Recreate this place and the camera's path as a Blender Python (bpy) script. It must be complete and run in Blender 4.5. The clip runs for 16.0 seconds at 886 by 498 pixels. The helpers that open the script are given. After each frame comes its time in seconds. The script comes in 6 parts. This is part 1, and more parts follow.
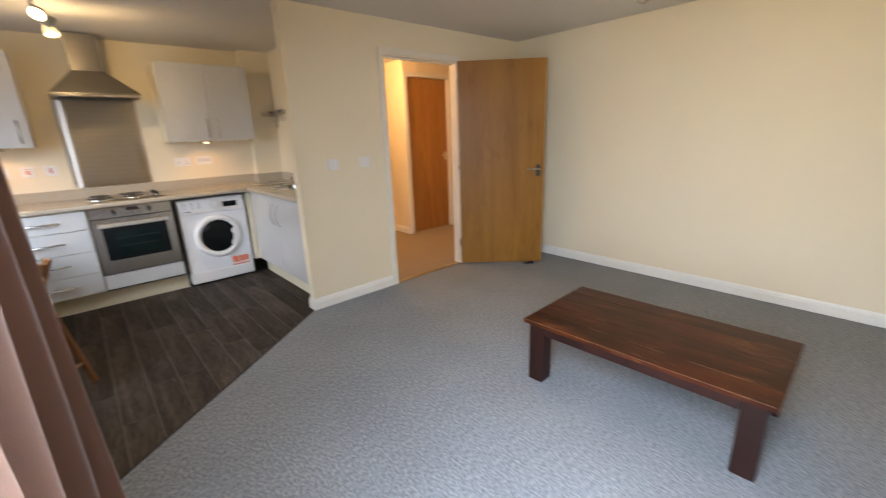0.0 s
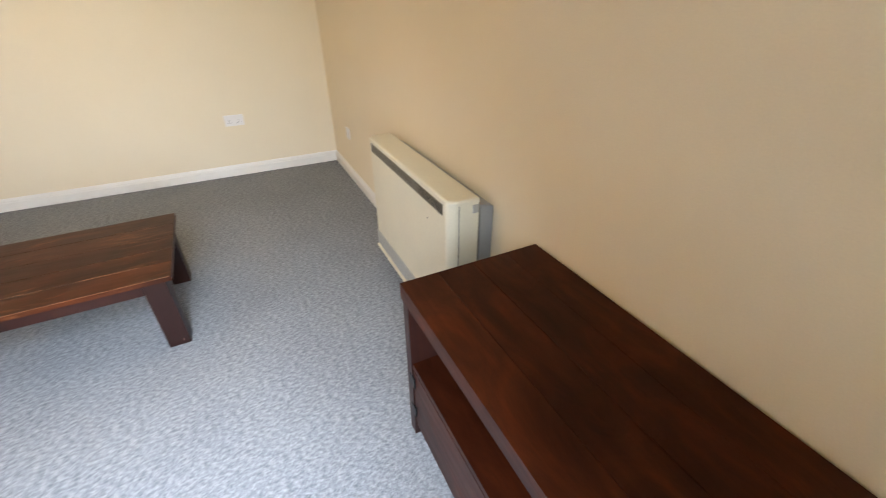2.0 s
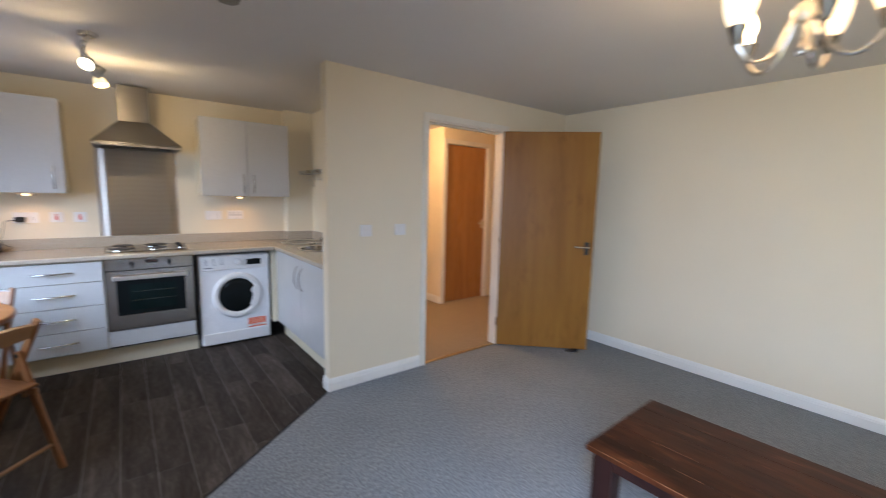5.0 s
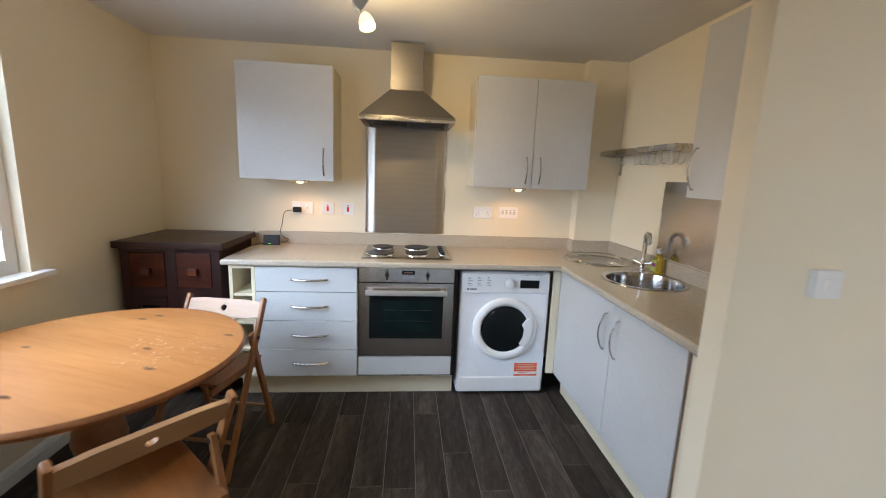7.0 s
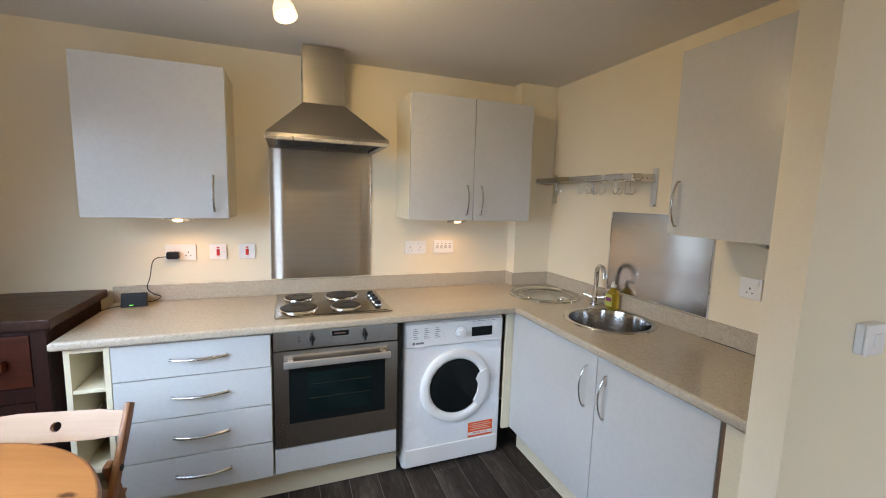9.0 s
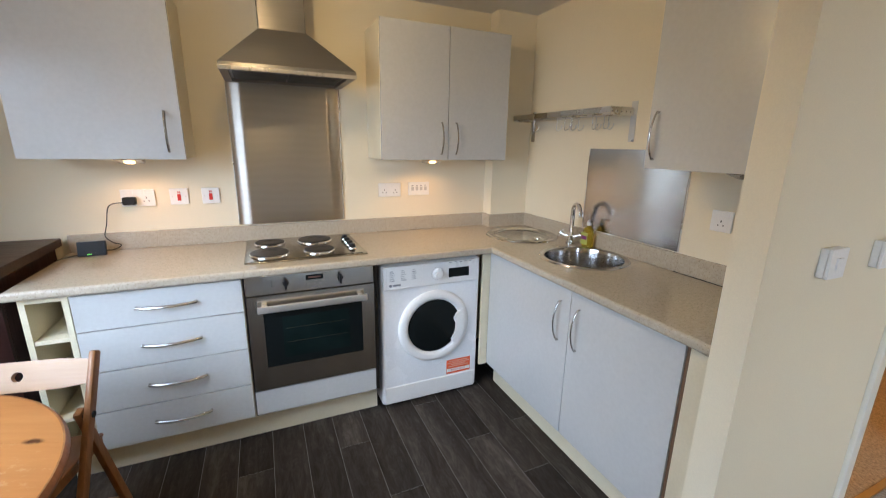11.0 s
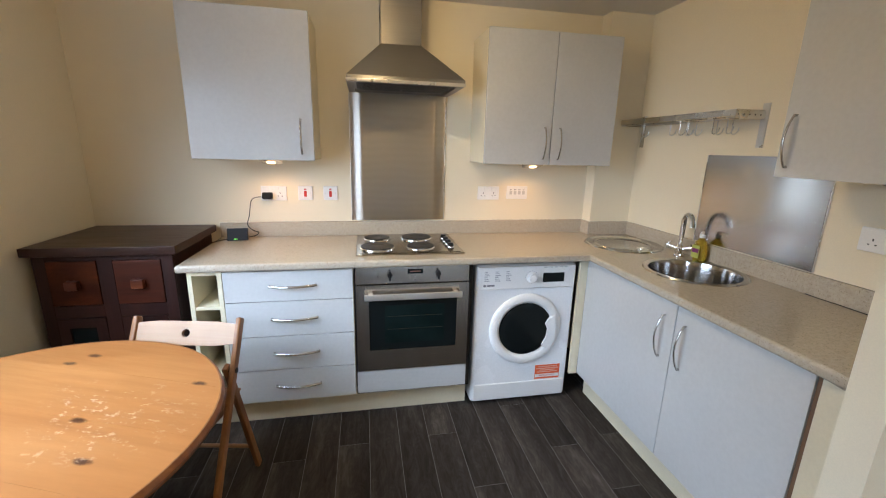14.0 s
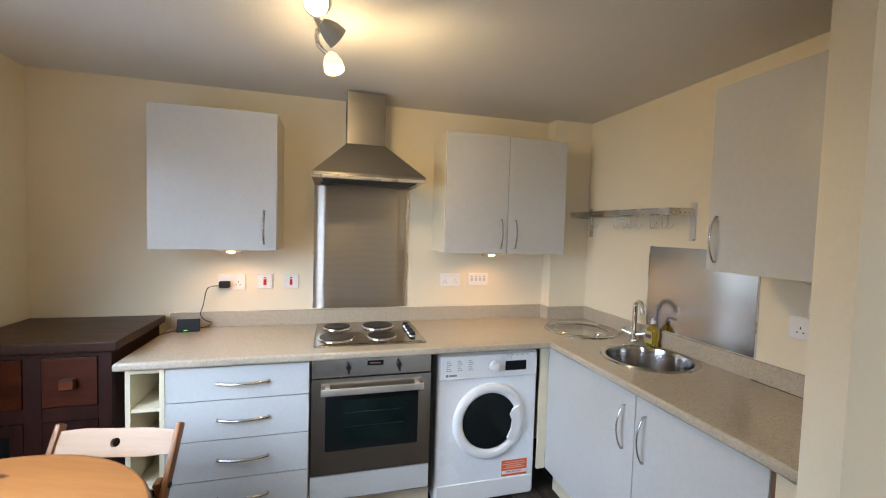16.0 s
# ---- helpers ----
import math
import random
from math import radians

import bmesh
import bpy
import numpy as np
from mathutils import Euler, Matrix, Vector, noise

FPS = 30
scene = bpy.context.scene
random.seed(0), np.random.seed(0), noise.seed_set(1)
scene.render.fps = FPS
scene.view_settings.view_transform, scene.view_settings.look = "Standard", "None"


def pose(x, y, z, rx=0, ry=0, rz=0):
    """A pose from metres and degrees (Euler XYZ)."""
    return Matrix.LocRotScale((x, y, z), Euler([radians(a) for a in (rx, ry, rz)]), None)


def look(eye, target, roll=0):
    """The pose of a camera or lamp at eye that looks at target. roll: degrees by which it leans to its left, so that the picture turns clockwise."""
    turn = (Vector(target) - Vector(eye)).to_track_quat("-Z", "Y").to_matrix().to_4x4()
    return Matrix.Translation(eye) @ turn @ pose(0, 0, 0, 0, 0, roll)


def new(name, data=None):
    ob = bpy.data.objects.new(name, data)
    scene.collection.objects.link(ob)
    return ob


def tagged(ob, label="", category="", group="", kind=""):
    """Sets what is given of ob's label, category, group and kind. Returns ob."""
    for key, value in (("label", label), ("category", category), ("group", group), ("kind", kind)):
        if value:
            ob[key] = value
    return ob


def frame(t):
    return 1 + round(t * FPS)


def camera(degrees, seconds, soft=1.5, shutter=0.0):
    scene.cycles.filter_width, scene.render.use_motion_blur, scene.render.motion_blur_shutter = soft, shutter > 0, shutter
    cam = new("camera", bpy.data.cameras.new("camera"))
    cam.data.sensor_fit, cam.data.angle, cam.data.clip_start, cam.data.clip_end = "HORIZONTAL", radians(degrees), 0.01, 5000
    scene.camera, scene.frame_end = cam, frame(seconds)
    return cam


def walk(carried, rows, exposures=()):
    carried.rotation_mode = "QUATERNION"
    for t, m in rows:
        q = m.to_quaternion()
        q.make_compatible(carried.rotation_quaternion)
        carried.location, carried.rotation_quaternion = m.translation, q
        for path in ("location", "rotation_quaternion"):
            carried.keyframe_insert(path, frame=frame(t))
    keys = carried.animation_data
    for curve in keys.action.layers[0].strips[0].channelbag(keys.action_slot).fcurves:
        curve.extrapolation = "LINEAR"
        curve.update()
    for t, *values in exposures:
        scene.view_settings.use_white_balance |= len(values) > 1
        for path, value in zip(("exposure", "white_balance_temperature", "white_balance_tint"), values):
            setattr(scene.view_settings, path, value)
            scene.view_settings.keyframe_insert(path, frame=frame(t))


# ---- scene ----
cam = camera(94.9, 16.0, soft=1.0, shutter=0.4)
PATH = [
    (0, (0.208, -0.096, 1.395), (1.482, 1.343, 0.842), -2.1),
    (0.5, (0.188, -0.179, 1.365), (1.766, 0.854, 0.697), -1.0),
    (1, (0.208, -0.229, 1.368), (1.959, 0.265, 0.542), -1.0),
    (1.5, (0.236, -0.286, 1.362), (1.970, -0.487, 0.386), -0.8),
    (2, (0.226, -0.355, 1.345), (1.747, -1.111, 0.291), -0.3),
    (2.5, (0.244, -0.345, 1.332), (1.729, -1.268, 0.360), 0.6),
    (3, (0.275, -0.334, 1.394), (2.158, -0.712, 0.833), 0.7),
    (3.5, (0.258, -0.282, 1.419), (2.215, 0.039, 1.159), 1.4),
    (4, (0.256, -0.263, 1.430), (2.103, 0.481, 1.241), 2.0),
    (4.3, (0.278, -0.226, 1.413), (1.973, 0.817, 1.214), 1.9),
    (4.5, (0.266, -0.125, 1.431), (1.848, 1.077, 1.196), 2.0),
    (5, (0.376, 0.263, 1.445), (1.601, 1.822, 1.184), 1.4),
    (5.2, (0.432, 0.415, 1.461), (1.473, 2.102, 1.192), 1.0),
    (7.3, (0.514, 2.071, 1.447), (0.682, 4.032, 1.092), 2.4),
    (7.5, (0.414, 2.178, 1.453), (0.712, 4.121, 1.083), 2.3),
    (8, (0.301, 2.338, 1.483), (0.817, 4.241, 1.143), 1.9),
    (8.5, (0.309, 2.376, 1.506), (0.962, 4.247, 1.239), 2.0),
    (8.7, (0.304, 2.378, 1.518), (0.988, 4.242, 1.275), 1.9),
    (10.8, (0.344, 2.395, 1.482), (1.124, 4.186, 1.051), 0.9),
    (11, (0.34, 2.406, 1.472), (1.126, 4.177, 0.98), 1.0),
    (11.5, (0.339, 2.417, 1.44), (1.099, 4.156, 0.81), 1.5),
    (12, (0.33, 2.388, 1.409), (1.013, 4.125, 0.691), 1.7),
    (12.5, (0.316, 2.368, 1.419), (0.884, 4.153, 0.718), 1.7),
    (13, (0.279, 2.362, 1.431), (0.737, 4.193, 0.771), 1.6),
    (13.5, (0.291, 2.358, 1.445), (0.674, 4.234, 0.867), 1.5),
    (14, (0.282, 2.354, 1.469), (0.655, 4.26, 0.99), 1.4),
    (14.5, (0.282, 2.348, 1.483), (0.693, 4.269, 1.109), 1.3),
    (15, (0.289, 2.347, 1.498), (0.773, 4.269, 1.23), 1.5),
    (15.5, (0.299, 2.342, 1.515), (0.817, 4.265, 1.335), 1.5),
    (16, (0.303, 2.328, 1.529), (0.837, 4.252, 1.434), 1.7),
]
EXPOSURES = [(0.0, -0.12, 6850, 19), (1.0, -0.05, 7150, 19), (1.5, 0.02, 7100, 19), (2.5, 0.13, 7050, 20), (3.0, 0.36, 6600, 17), (3.5, 0.06, 6300, 18),
             (4.0, -0.24, 6100, 19), (4.5, -0.44, 5950, 19), (5.0, -0.27, 5750, 19), (7.5, -0.03, 6100, 15), (16.0, 0.0, 6100, 15)]
walk(cam, [(t, look(eye, target, roll)) for t, eye, target, roll in PATH], EXPOSURES)

# ---- plan, in metres ----
CEIL = 2.312
NORTH, SINKX, DINERX, LIVX = 4.985, 2.09, -1.24, -0.08
EAST, SOUTH, DOORY = 4.118, -1.150, 2.98
JOG = 1.82
PART_END, PART_BACK = 1.486, 3.07
TOP = 0.918
FRONT, SINKF = 4.36, 1.536

# ---- world and large lights ----
world = bpy.data.worlds.new("sky")
scene.world = world
world.use_nodes = True
wn = world.node_tree.nodes
sky = wn.new("ShaderNodeTexSky")
sky.sky_type, sky.sun_disc = "NISHITA", False
sky.sun_elevation, sky.sun_rotation = radians(40), radians(200)
wn["Background"].inputs["Strength"].default_value = 0.12
world.node_tree.links.new(sky.outputs[0], wn["Background"].inputs[0])


def lamp(name, kind, m, power, colour, size=0.1, size_y=None, spot=None, spread=None):
    data = bpy.data.lights.new(name, kind)
    data.energy, data.color = power, colour
    if kind == "AREA":
        data.size = size
        if size_y:
            data.shape, data.size_y = "RECTANGLE", size_y
    else:
        data.shadow_soft_size = size
    if spread:
        data.spread = radians(spread)
    if spot:
        data.spot_size, data.spot_blend = radians(spot), 0.6
    ob = new(name, data)
    ob.matrix_world = m
    return ob


DAY = (0.66, 0.83, 1.0)
WARM = (1.0, 0.71, 0.40)
lamp("window_light", "AREA", look((LIVX - 0.03, 0.0, 1.15), (1.05, 0.56, 0.18)), 99, DAY, 0.9, 1.9, spread=124)
# light thrown back up through the glazed door by the lawn outside
lamp("lawn_light", "AREA", look((LIVX - 0.02, 0.0, 1.1), (4.1, 0.6, 2.6)), 4.8, (1.0, 0.92, 0.32), 0.9, 1.9, spread=80)
lamp("kitchen_window_light", "AREA", look((DINERX - 0.03, 3.15, 1.5), (-0.35, 3.81, 0.61)), 32, DAY, 1.4, 1.1, spread=99)
# fill lamp added in the window opening, tilted up to lift the left ceiling
lamp("kitchen_ceiling_fill", "AREA", look((DINERX - 0.02, 3.15, 1.5), (-0.45, 4.1, 2.25)), 3.0, DAY, 1.4, 1.1, spread=85)

# ---- materials ----


def material(name, rough=0.5, metal=0.0, coat=0.0, spec=0.5):
    m = bpy.data.materials.new(name)
    m.use_nodes = True
    nt = m.node_tree
    b = nt.nodes["Principled BSDF"]
    b.inputs["Roughness"].default_value = rough
    b.inputs["Metallic"].default_value = metal
    b.inputs["Coat Weight"].default_value = coat
    b.inputs["Specular IOR Level"].default_value = spec
    return m, nt, b


def coords(nt, scale=(1, 1, 1), rot=(0, 0, 0)):
    tc, mp = nt.nodes.new("ShaderNodeTexCoord"), nt.nodes.new("ShaderNodeMapping")
    mp.inputs["Scale"].default_value, mp.inputs["Rotation"].default_value = scale, rot
    nt.links.new(tc.outputs["Object"], mp.inputs["Vector"])
    return mp.outputs[0]


def noise_tex(nt, vec, scale, detail=4.0, rough=0.5, dist=0.0):
    n = nt.nodes.new("ShaderNodeTexNoise")
    n.inputs["Scale"].default_value, n.inputs["Detail"].default_value = scale, detail
    n.inputs["Roughness"].default_value, n.inputs["Distortion"].default_value = rough, dist
    nt.links.new(vec, n.inputs["Vector"])
    return n.outputs["Fac"]


def ramp(nt, fac, stops):
    r = nt.nodes.new("ShaderNodeValToRGB")
    els = r.color_ramp.elements
    while len(els) < len(stops):
        els.new(0.5)
    for e, (p, c) in zip(els, stops):
        e.position, e.color = p, (*c, 1)
    nt.links.new(fac, r.inputs[0])
    return r.outputs[0]


def mix(nt, a, b, fac, how="MIX"):
    n = nt.nodes.new("ShaderNodeMixRGB")
    n.blend_type = how
    for i, v in ((0, fac), (1, a), (2, b)):
        if isinstance(v, (int, float)):
            n.inputs[i].default_value = v
        elif isinstance(v, tuple):
            n.inputs[i].default_value = (*v, 1)
        else:
            nt.links.new(v, n.inputs[i])
    return n.outputs[0]


def bump(nt, b, height, strength, distance=0.002):
    n = nt.nodes.new("ShaderNodeBump")
    n.inputs["Strength"].default_value, n.inputs["Distance"].default_value = strength, distance
    nt.links.new(height, n.inputs["Height"])
    nt.links.new(n.outputs[0], b.inputs["Normal"])


def plain(name, c, rough=0.5, metal=0.0, var=0.06, scale=6.0, grain=120.0, depth=0.15, coat=0.0, spec=0.5):
    """Paint, plastic and the like: one colour with slow and fine variation, a little relief and uneven gloss."""
    m, nt, b = material(name, rough, metal, coat, spec)
    v = coords(nt)
    slow, fine = noise_tex(nt, v, scale, 5), noise_tex(nt, v, grain, 3)
    lo, hi = tuple(x * (1 - var) for x in c), tuple(min(1, x * (1 + var)) for x in c)
    col = ramp(nt, slow, [(0.3, lo), (0.7, hi)])
    nt.links.new(mix(nt, col, ramp(nt, fine, [(0.3, (0.9, 0.9, 0.9)), (0.7, (1, 1, 1))]), 0.5, "MULTIPLY"), b.inputs["Base Color"])
    rr = ramp(nt, slow, [(0.3, (rough * 0.85,) * 3), (0.7, (min(1, rough * 1.15),) * 3)])
    nt.links.new(rr, b.inputs["Roughness"])
    if depth:
        bump(nt, b, fine, depth, 0.001)
    return m


def wood(name, dark, mid, light, rough=0.4, axis=0, scale=1.0, coat=0.0, vary=True, depth=0.2, spec=0.5, pores=0.55):
    """Timber with its grain along one axis, broad tone bands and fine pores."""
    m, nt, b = material(name, rough, 0, coat, spec)
    s = [9.0 * scale] * 3
    s[axis] = 0.9 * scale
    v = coords(nt, s)
    if vary:
        info = nt.nodes.new("ShaderNodeObjectInfo")
        add = nt.nodes.new("ShaderNodeVectorMath")
        sc = nt.nodes.new("ShaderNodeMath")
        sc.operation = "MULTIPLY"
        sc.inputs[1].default_value = 3.0
        nt.links.new(info.outputs["Random"], sc.inputs[0])
        nt.links.new(v, add.inputs[0])
        nt.links.new(sc.outputs[0], add.inputs[1])
        v = add.outputs[0]
    broad, fine = noise_tex(nt, v, 1.2, 6, 0.6, 0.8), noise_tex(nt, v, 9.0, 8, 0.7)
    col = ramp(nt, broad, [(0.25, dark), (0.5, mid), (0.75, light)])
    col = mix(nt, col, ramp(nt, fine, [(0.3, (0.55, 0.5, 0.45)), (0.6, (1, 1, 1))]), pores, "MULTIPLY")
    nt.links.new(col, b.inputs["Base Color"])
    nt.links.new(ramp(nt, fine, [(0.2, (min(1, rough * 1.3),) * 3), (0.8, (rough * 0.8,) * 3)]), b.inputs["Roughness"])
    bump(nt, b, fine, depth, 0.001)
    return m, nt, b, col


def glow(name, c, strength):
    m = bpy.data.materials.new(name)
    m.use_nodes = True
    nt = m.node_tree
    b = nt.nodes["Principled BSDF"]
    b.inputs["Base Color"].default_value = (*c, 1)
    b.inputs["Emission Color"].default_value = (*c, 1)
    b.inputs["Emission Strength"].default_value = strength
    return m


WALL = plain("cream_wall_paint", (0.80, 0.715, 0.54), 0.75, var=0.025, scale=1.2, grain=260, depth=0.25, spec=0.3)
CEILING = plain("white_ceiling_paint", (0.72, 0.70, 0.66), 0.85, var=0.02, scale=1.5, grain=200, depth=0.2, spec=0.2)
TRIM = plain("white_gloss_trim", (0.80, 0.79, 0.74), 0.35, var=0.03)
DOOR_TRIM = plain("aged_white_trim", (0.78, 0.74, 0.64), 0.4, var=0.04)
LACQUER = plain("white_lacquer", (0.545, 0.545, 0.53), 0.22, var=0.02, scale=3, grain=60, depth=0.01)
CREAM = plain("cream_melamine", (0.74, 0.66, 0.48), 0.5, var=0.04, depth=0.05)
WHITE_PLASTIC = plain("white_plastic", (0.80, 0.79, 0.77), 0.35, var=0.02, depth=0.02)
WHITE_ENAMEL = plain("white_enamel", (0.82, 0.83, 0.84), 0.25, var=0.015, depth=0.01, coat=0.2)
OLD_CREAM = plain("yellowed_cream_steel", (0.75, 0.715, 0.56), 0.42, var=0.04, scale=4, depth=0.05)
GREY_PLASTIC = plain("grey_grille", (0.21, 0.195, 0.15), 0.5)
SLOT = plain("shaded_slot", (0.10, 0.092, 0.07), 0.6)
INLET = plain("pale_grey_inlet", (0.42, 0.43, 0.40), 0.5)
BLUE_GREY = plain("blue_grey_plastic", (0.33, 0.355, 0.36), 0.5)
GREY_ROCKER = plain("pale_grey_rocker", (0.52, 0.52, 0.51), 0.4, depth=0.0)
BLACK = plain("black_plastic", (0.014, 0.014, 0.015), 0.42, var=0.2, spec=0.2)
# near-black for gaps, their shade put into the colour; also the worn sealant
SHADOW_GAP = plain("gap_shade_and_sealant", (0.02, 0.018, 0.016), 0.8, var=0.2)
RED = plain("red_plastic", (0.55, 0.03, 0.02), 0.35)
ORANGE = plain("orange_label", (0.80, 0.12, 0.03), 0.5, depth=0)
PAPER = plain("white_label_paper", (0.82, 0.80, 0.76), 0.6, depth=0)
INK = plain("grey_print", (0.22, 0.22, 0.24), 0.6, depth=0)
RED_INK = plain("red_print", (0.60, 0.05, 0.03), 0.6, depth=0)
CHROME = plain("chrome", (0.80, 0.80, 0.80), 0.10, 1.0, var=0.04, depth=0.0)
SATIN = plain("satin_nickel", (0.62, 0.60, 0.56), 0.28, 1.0, var=0.06, depth=0.02)
# lamp cups: their silhouette against the glowing shades is put into this dark colour
SILHOUETTE_CHROME = plain("silhouette_chrome", (0.16, 0.15, 0.13), 0.35, 1.0, var=0.1, depth=0.0)
HANDLE = plain("satin_handle_steel", (0.50, 0.485, 0.46), 0.24, 1.0, var=0.05, depth=0.0)
IRON = plain("cast_iron_plate", (0.035, 0.034, 0.034), 0.45, 0.3, var=0.2, scale=30, depth=0.3)
BRASS = plain("worn_brass_strip", (0.55, 0.40, 0.18), 0.35, 1.0, var=0.1)
LINEN = plain("taupe_suede_curtain", (0.215, 0.118, 0.083), 0.9, var=0.12, scale=7, grain=400, depth=0.5, spec=0.1)
LINEN.node_tree.nodes["Principled BSDF"].inputs["Sheen Weight"].default_value = 1.0
LINEN.node_tree.nodes["Principled BSDF"].inputs["Sheen Roughness"].default_value = 0.35
nt = LINEN.node_tree
thin, both = nt.nodes.new("ShaderNodeBsdfTranslucent"), nt.nodes.new("ShaderNodeMixShader")
thin.inputs["Color"].default_value = (0.62, 0.44, 0.36, 1)
both.inputs["Fac"].default_value = 0.30
nt.links.new(nt.nodes["Principled BSDF"].outputs[0], both.inputs[1])
nt.links.new(thin.outputs[0], both.inputs[2])
nt.links.new(both.outputs[0], nt.nodes["Material Output"].inputs["Surface"])
GREEN_LED = glow("green_led", (0.2, 0.9, 0.1), 1.5)


def grooved(nt, b, much=0.75):
    """Gloss drawn out upwards, across the level brushing."""
    across = nt.nodes.new("ShaderNodeCombineXYZ")
    across.inputs[2].default_value = 1.0
    nt.links.new(across.outputs[0], b.inputs["Tangent"])
    b.inputs["Anisotropic"].default_value = much


def brushed(name, c, rough, axis=0):
    m, nt, b = material(name, rough, 1.0)
    s = [220.0] * 3
    s[axis] = 2.0
    lines = noise_tex(nt, coords(nt, s), 1.0, 3)
    cloud = noise_tex(nt, coords(nt, (3, 3, 5)), 1.5, 4, 0.5)
    col = ramp(nt, lines, [(0.3, tuple(x * 0.94 for x in c)), (0.7, c)])
    nt.links.new(mix(nt, col, ramp(nt, cloud, [(0.3, (0.93, 0.92, 0.91)), (0.7, (1, 1, 1))]), 0.6, "MULTIPLY"), b.inputs["Base Color"])
    nt.links.new(ramp(nt, cloud, [(0.3, (rough * 1.08,) * 3), (0.7, (rough * 0.93,) * 3)]), b.inputs["Roughness"])
    bump(nt, b, lines, 0.03, 0.0004)
    grooved(nt, b)
    return m


STEEL = brushed("brushed_steel", (0.66, 0.62, 0.56), 0.19, 0)
HOOD_STEEL = brushed("dull_brushed_steel", (0.31, 0.29, 0.26), 0.36, 0)
STEEL_Y = brushed("brushed_steel_upright", (0.48, 0.47, 0.46), 0.17, 1)
HOB_STEEL = plain("polished_hob_steel", (0.38, 0.345, 0.29), 0.20, 1.0, var=0.05, depth=0.0)
DISH = plain("polished_drainer_steel", (0.58, 0.57, 0.54), 0.16, 1.0, var=0.05, depth=0.0)

# sheet behind the hob: dull metal with swirled polishing marks
m, nt, b = material("swirl_polished_sheet", 0.3, 1.0)
arcs = nt.nodes.new("ShaderNodeTexWave")
arcs.wave_type, arcs.bands_direction = "BANDS", "Z"
arcs.inputs["Scale"].default_value, arcs.inputs["Distortion"].default_value = 7.0, 5.0
arcs.inputs["Detail"].default_value, arcs.inputs["Detail Scale"].default_value = 2.0, 0.6
nt.links.new(coords(nt, (1, 0, 1)), arcs.inputs["Vector"])
nt.links.new(ramp(nt, arcs.outputs["Fac"], [(0.1, (0.462, 0.426, 0.372)), (0.9, (0.475, 0.44, 0.385))]), b.inputs["Base Color"])
nt.links.new(ramp(nt, arcs.outputs["Fac"], [(0.1, (0.306,) * 3), (0.9, (0.302,) * 3)]), b.inputs["Roughness"])
grooved(nt, b, 0.65)
STEEL_SHEET = m

m, nt, b = material("worktop_laminate", 0.20, coat=0.3)
v = coords(nt)
speck = noise_tex(nt, v, 190, 2, 0.5)
fleck = nt.nodes.new("ShaderNodeTexVoronoi")
fleck.inputs["Scale"].default_value = 120
nt.links.new(v, fleck.inputs["Vector"])
base = ramp(nt, noise_tex(nt, v, 75, 5), [(0.3, (0.42, 0.36, 0.275)), (0.7, (0.49, 0.43, 0.338))])
base = mix(nt, base, ramp(nt, speck, [(0.30, (0.34, 0.28, 0.21)), (0.41, (1, 1, 1))]), 0.55, "MULTIPLY")
base = mix(nt, base, ramp(nt, fleck.outputs["Distance"], [(0.05, (0.86, 0.84, 0.80)), (0.16, (0, 0, 0))]), 0.45, "LIGHTEN")
nt.links.new(base, b.inputs["Base Color"])
WORKTOP = m

m, nt, b = material("grey_loop_carpet", 0.95, spec=0.1)
v = coords(nt)
tuft = nt.nodes.new("ShaderNodeTexVoronoi")
tuft.inputs["Scale"].default_value = 120
nt.links.new(v, tuft.inputs["Vector"])
flk = noise_tex(nt, coords(nt, (2.0, 1, 1)), 46, 7, 0.74)
slow = noise_tex(nt, v, 2.2, 4)
col = ramp(nt, flk, [(0.33, (0.122, 0.135, 0.150)), (0.5, (0.232, 0.250, 0.270)), (0.67, (0.375, 0.394, 0.411))])
col = mix(nt, col, ramp(nt, slow, [(0.3, (0.88, 0.88, 0.89)), (0.7, (1, 1, 1))]), 1.0, "MULTIPLY")
nt.links.new(col, b.inputs["Base Color"])
hh = mix(nt, tuft.outputs["Distance"], flk, 0.6)
bump(nt, b, hh, 0.55, 0.005)
CARPET = m

# hall carpet: the tan holds the warm lamplight on it in its colour
m, nt, b = material("lamplit_hall_carpet", 0.95, spec=0.1)
v = coords(nt)
flk = noise_tex(nt, v, 85, 5, 0.65)
nt.links.new(ramp(nt, flk, [(0.3, (0.20, 0.15, 0.10)), (0.7, (0.42, 0.34, 0.25))]), b.inputs["Base Color"])
bump(nt, b, flk, 0.8, 0.005)
HALL_CARPET = m

VINYL, nt, b, col = wood("charcoal_vinyl_plank", (0.040, 0.034, 0.030), (0.076, 0.066, 0.059), (0.155, 0.139, 0.126), 0.52, 1, 0.75, spec=0.07)
info = nt.nodes.new("ShaderNodeObjectInfo")
swirl = noise_tex(nt, coords(nt, (7, 2.2, 7)), 2.4, 8, 0.72, 2.2)
col = mix(nt, col, ramp(nt, swirl, [(0.42, (0.55, 0.53, 0.51)), (0.66, (1.0, 1.0, 1.0))]), 0.85, "MULTIPLY")
col = mix(nt, col, ramp(nt, swirl, [(0.62, (0, 0, 0)), (0.80, (0.10, 0.095, 0.09))]), 0.8, "ADD")
tone = ramp(nt, info.outputs["Random"], [(0.0, (0.75, 0.73, 0.71)), (1.0, (1.3, 1.26, 1.22))])
nt.links.new(mix(nt, col, tone, 1.0, "MULTIPLY"), b.inputs["Base Color"])
JOINT = plain("pale_vinyl_joint", (0.135, 0.128, 0.122), 0.6, var=0.1)

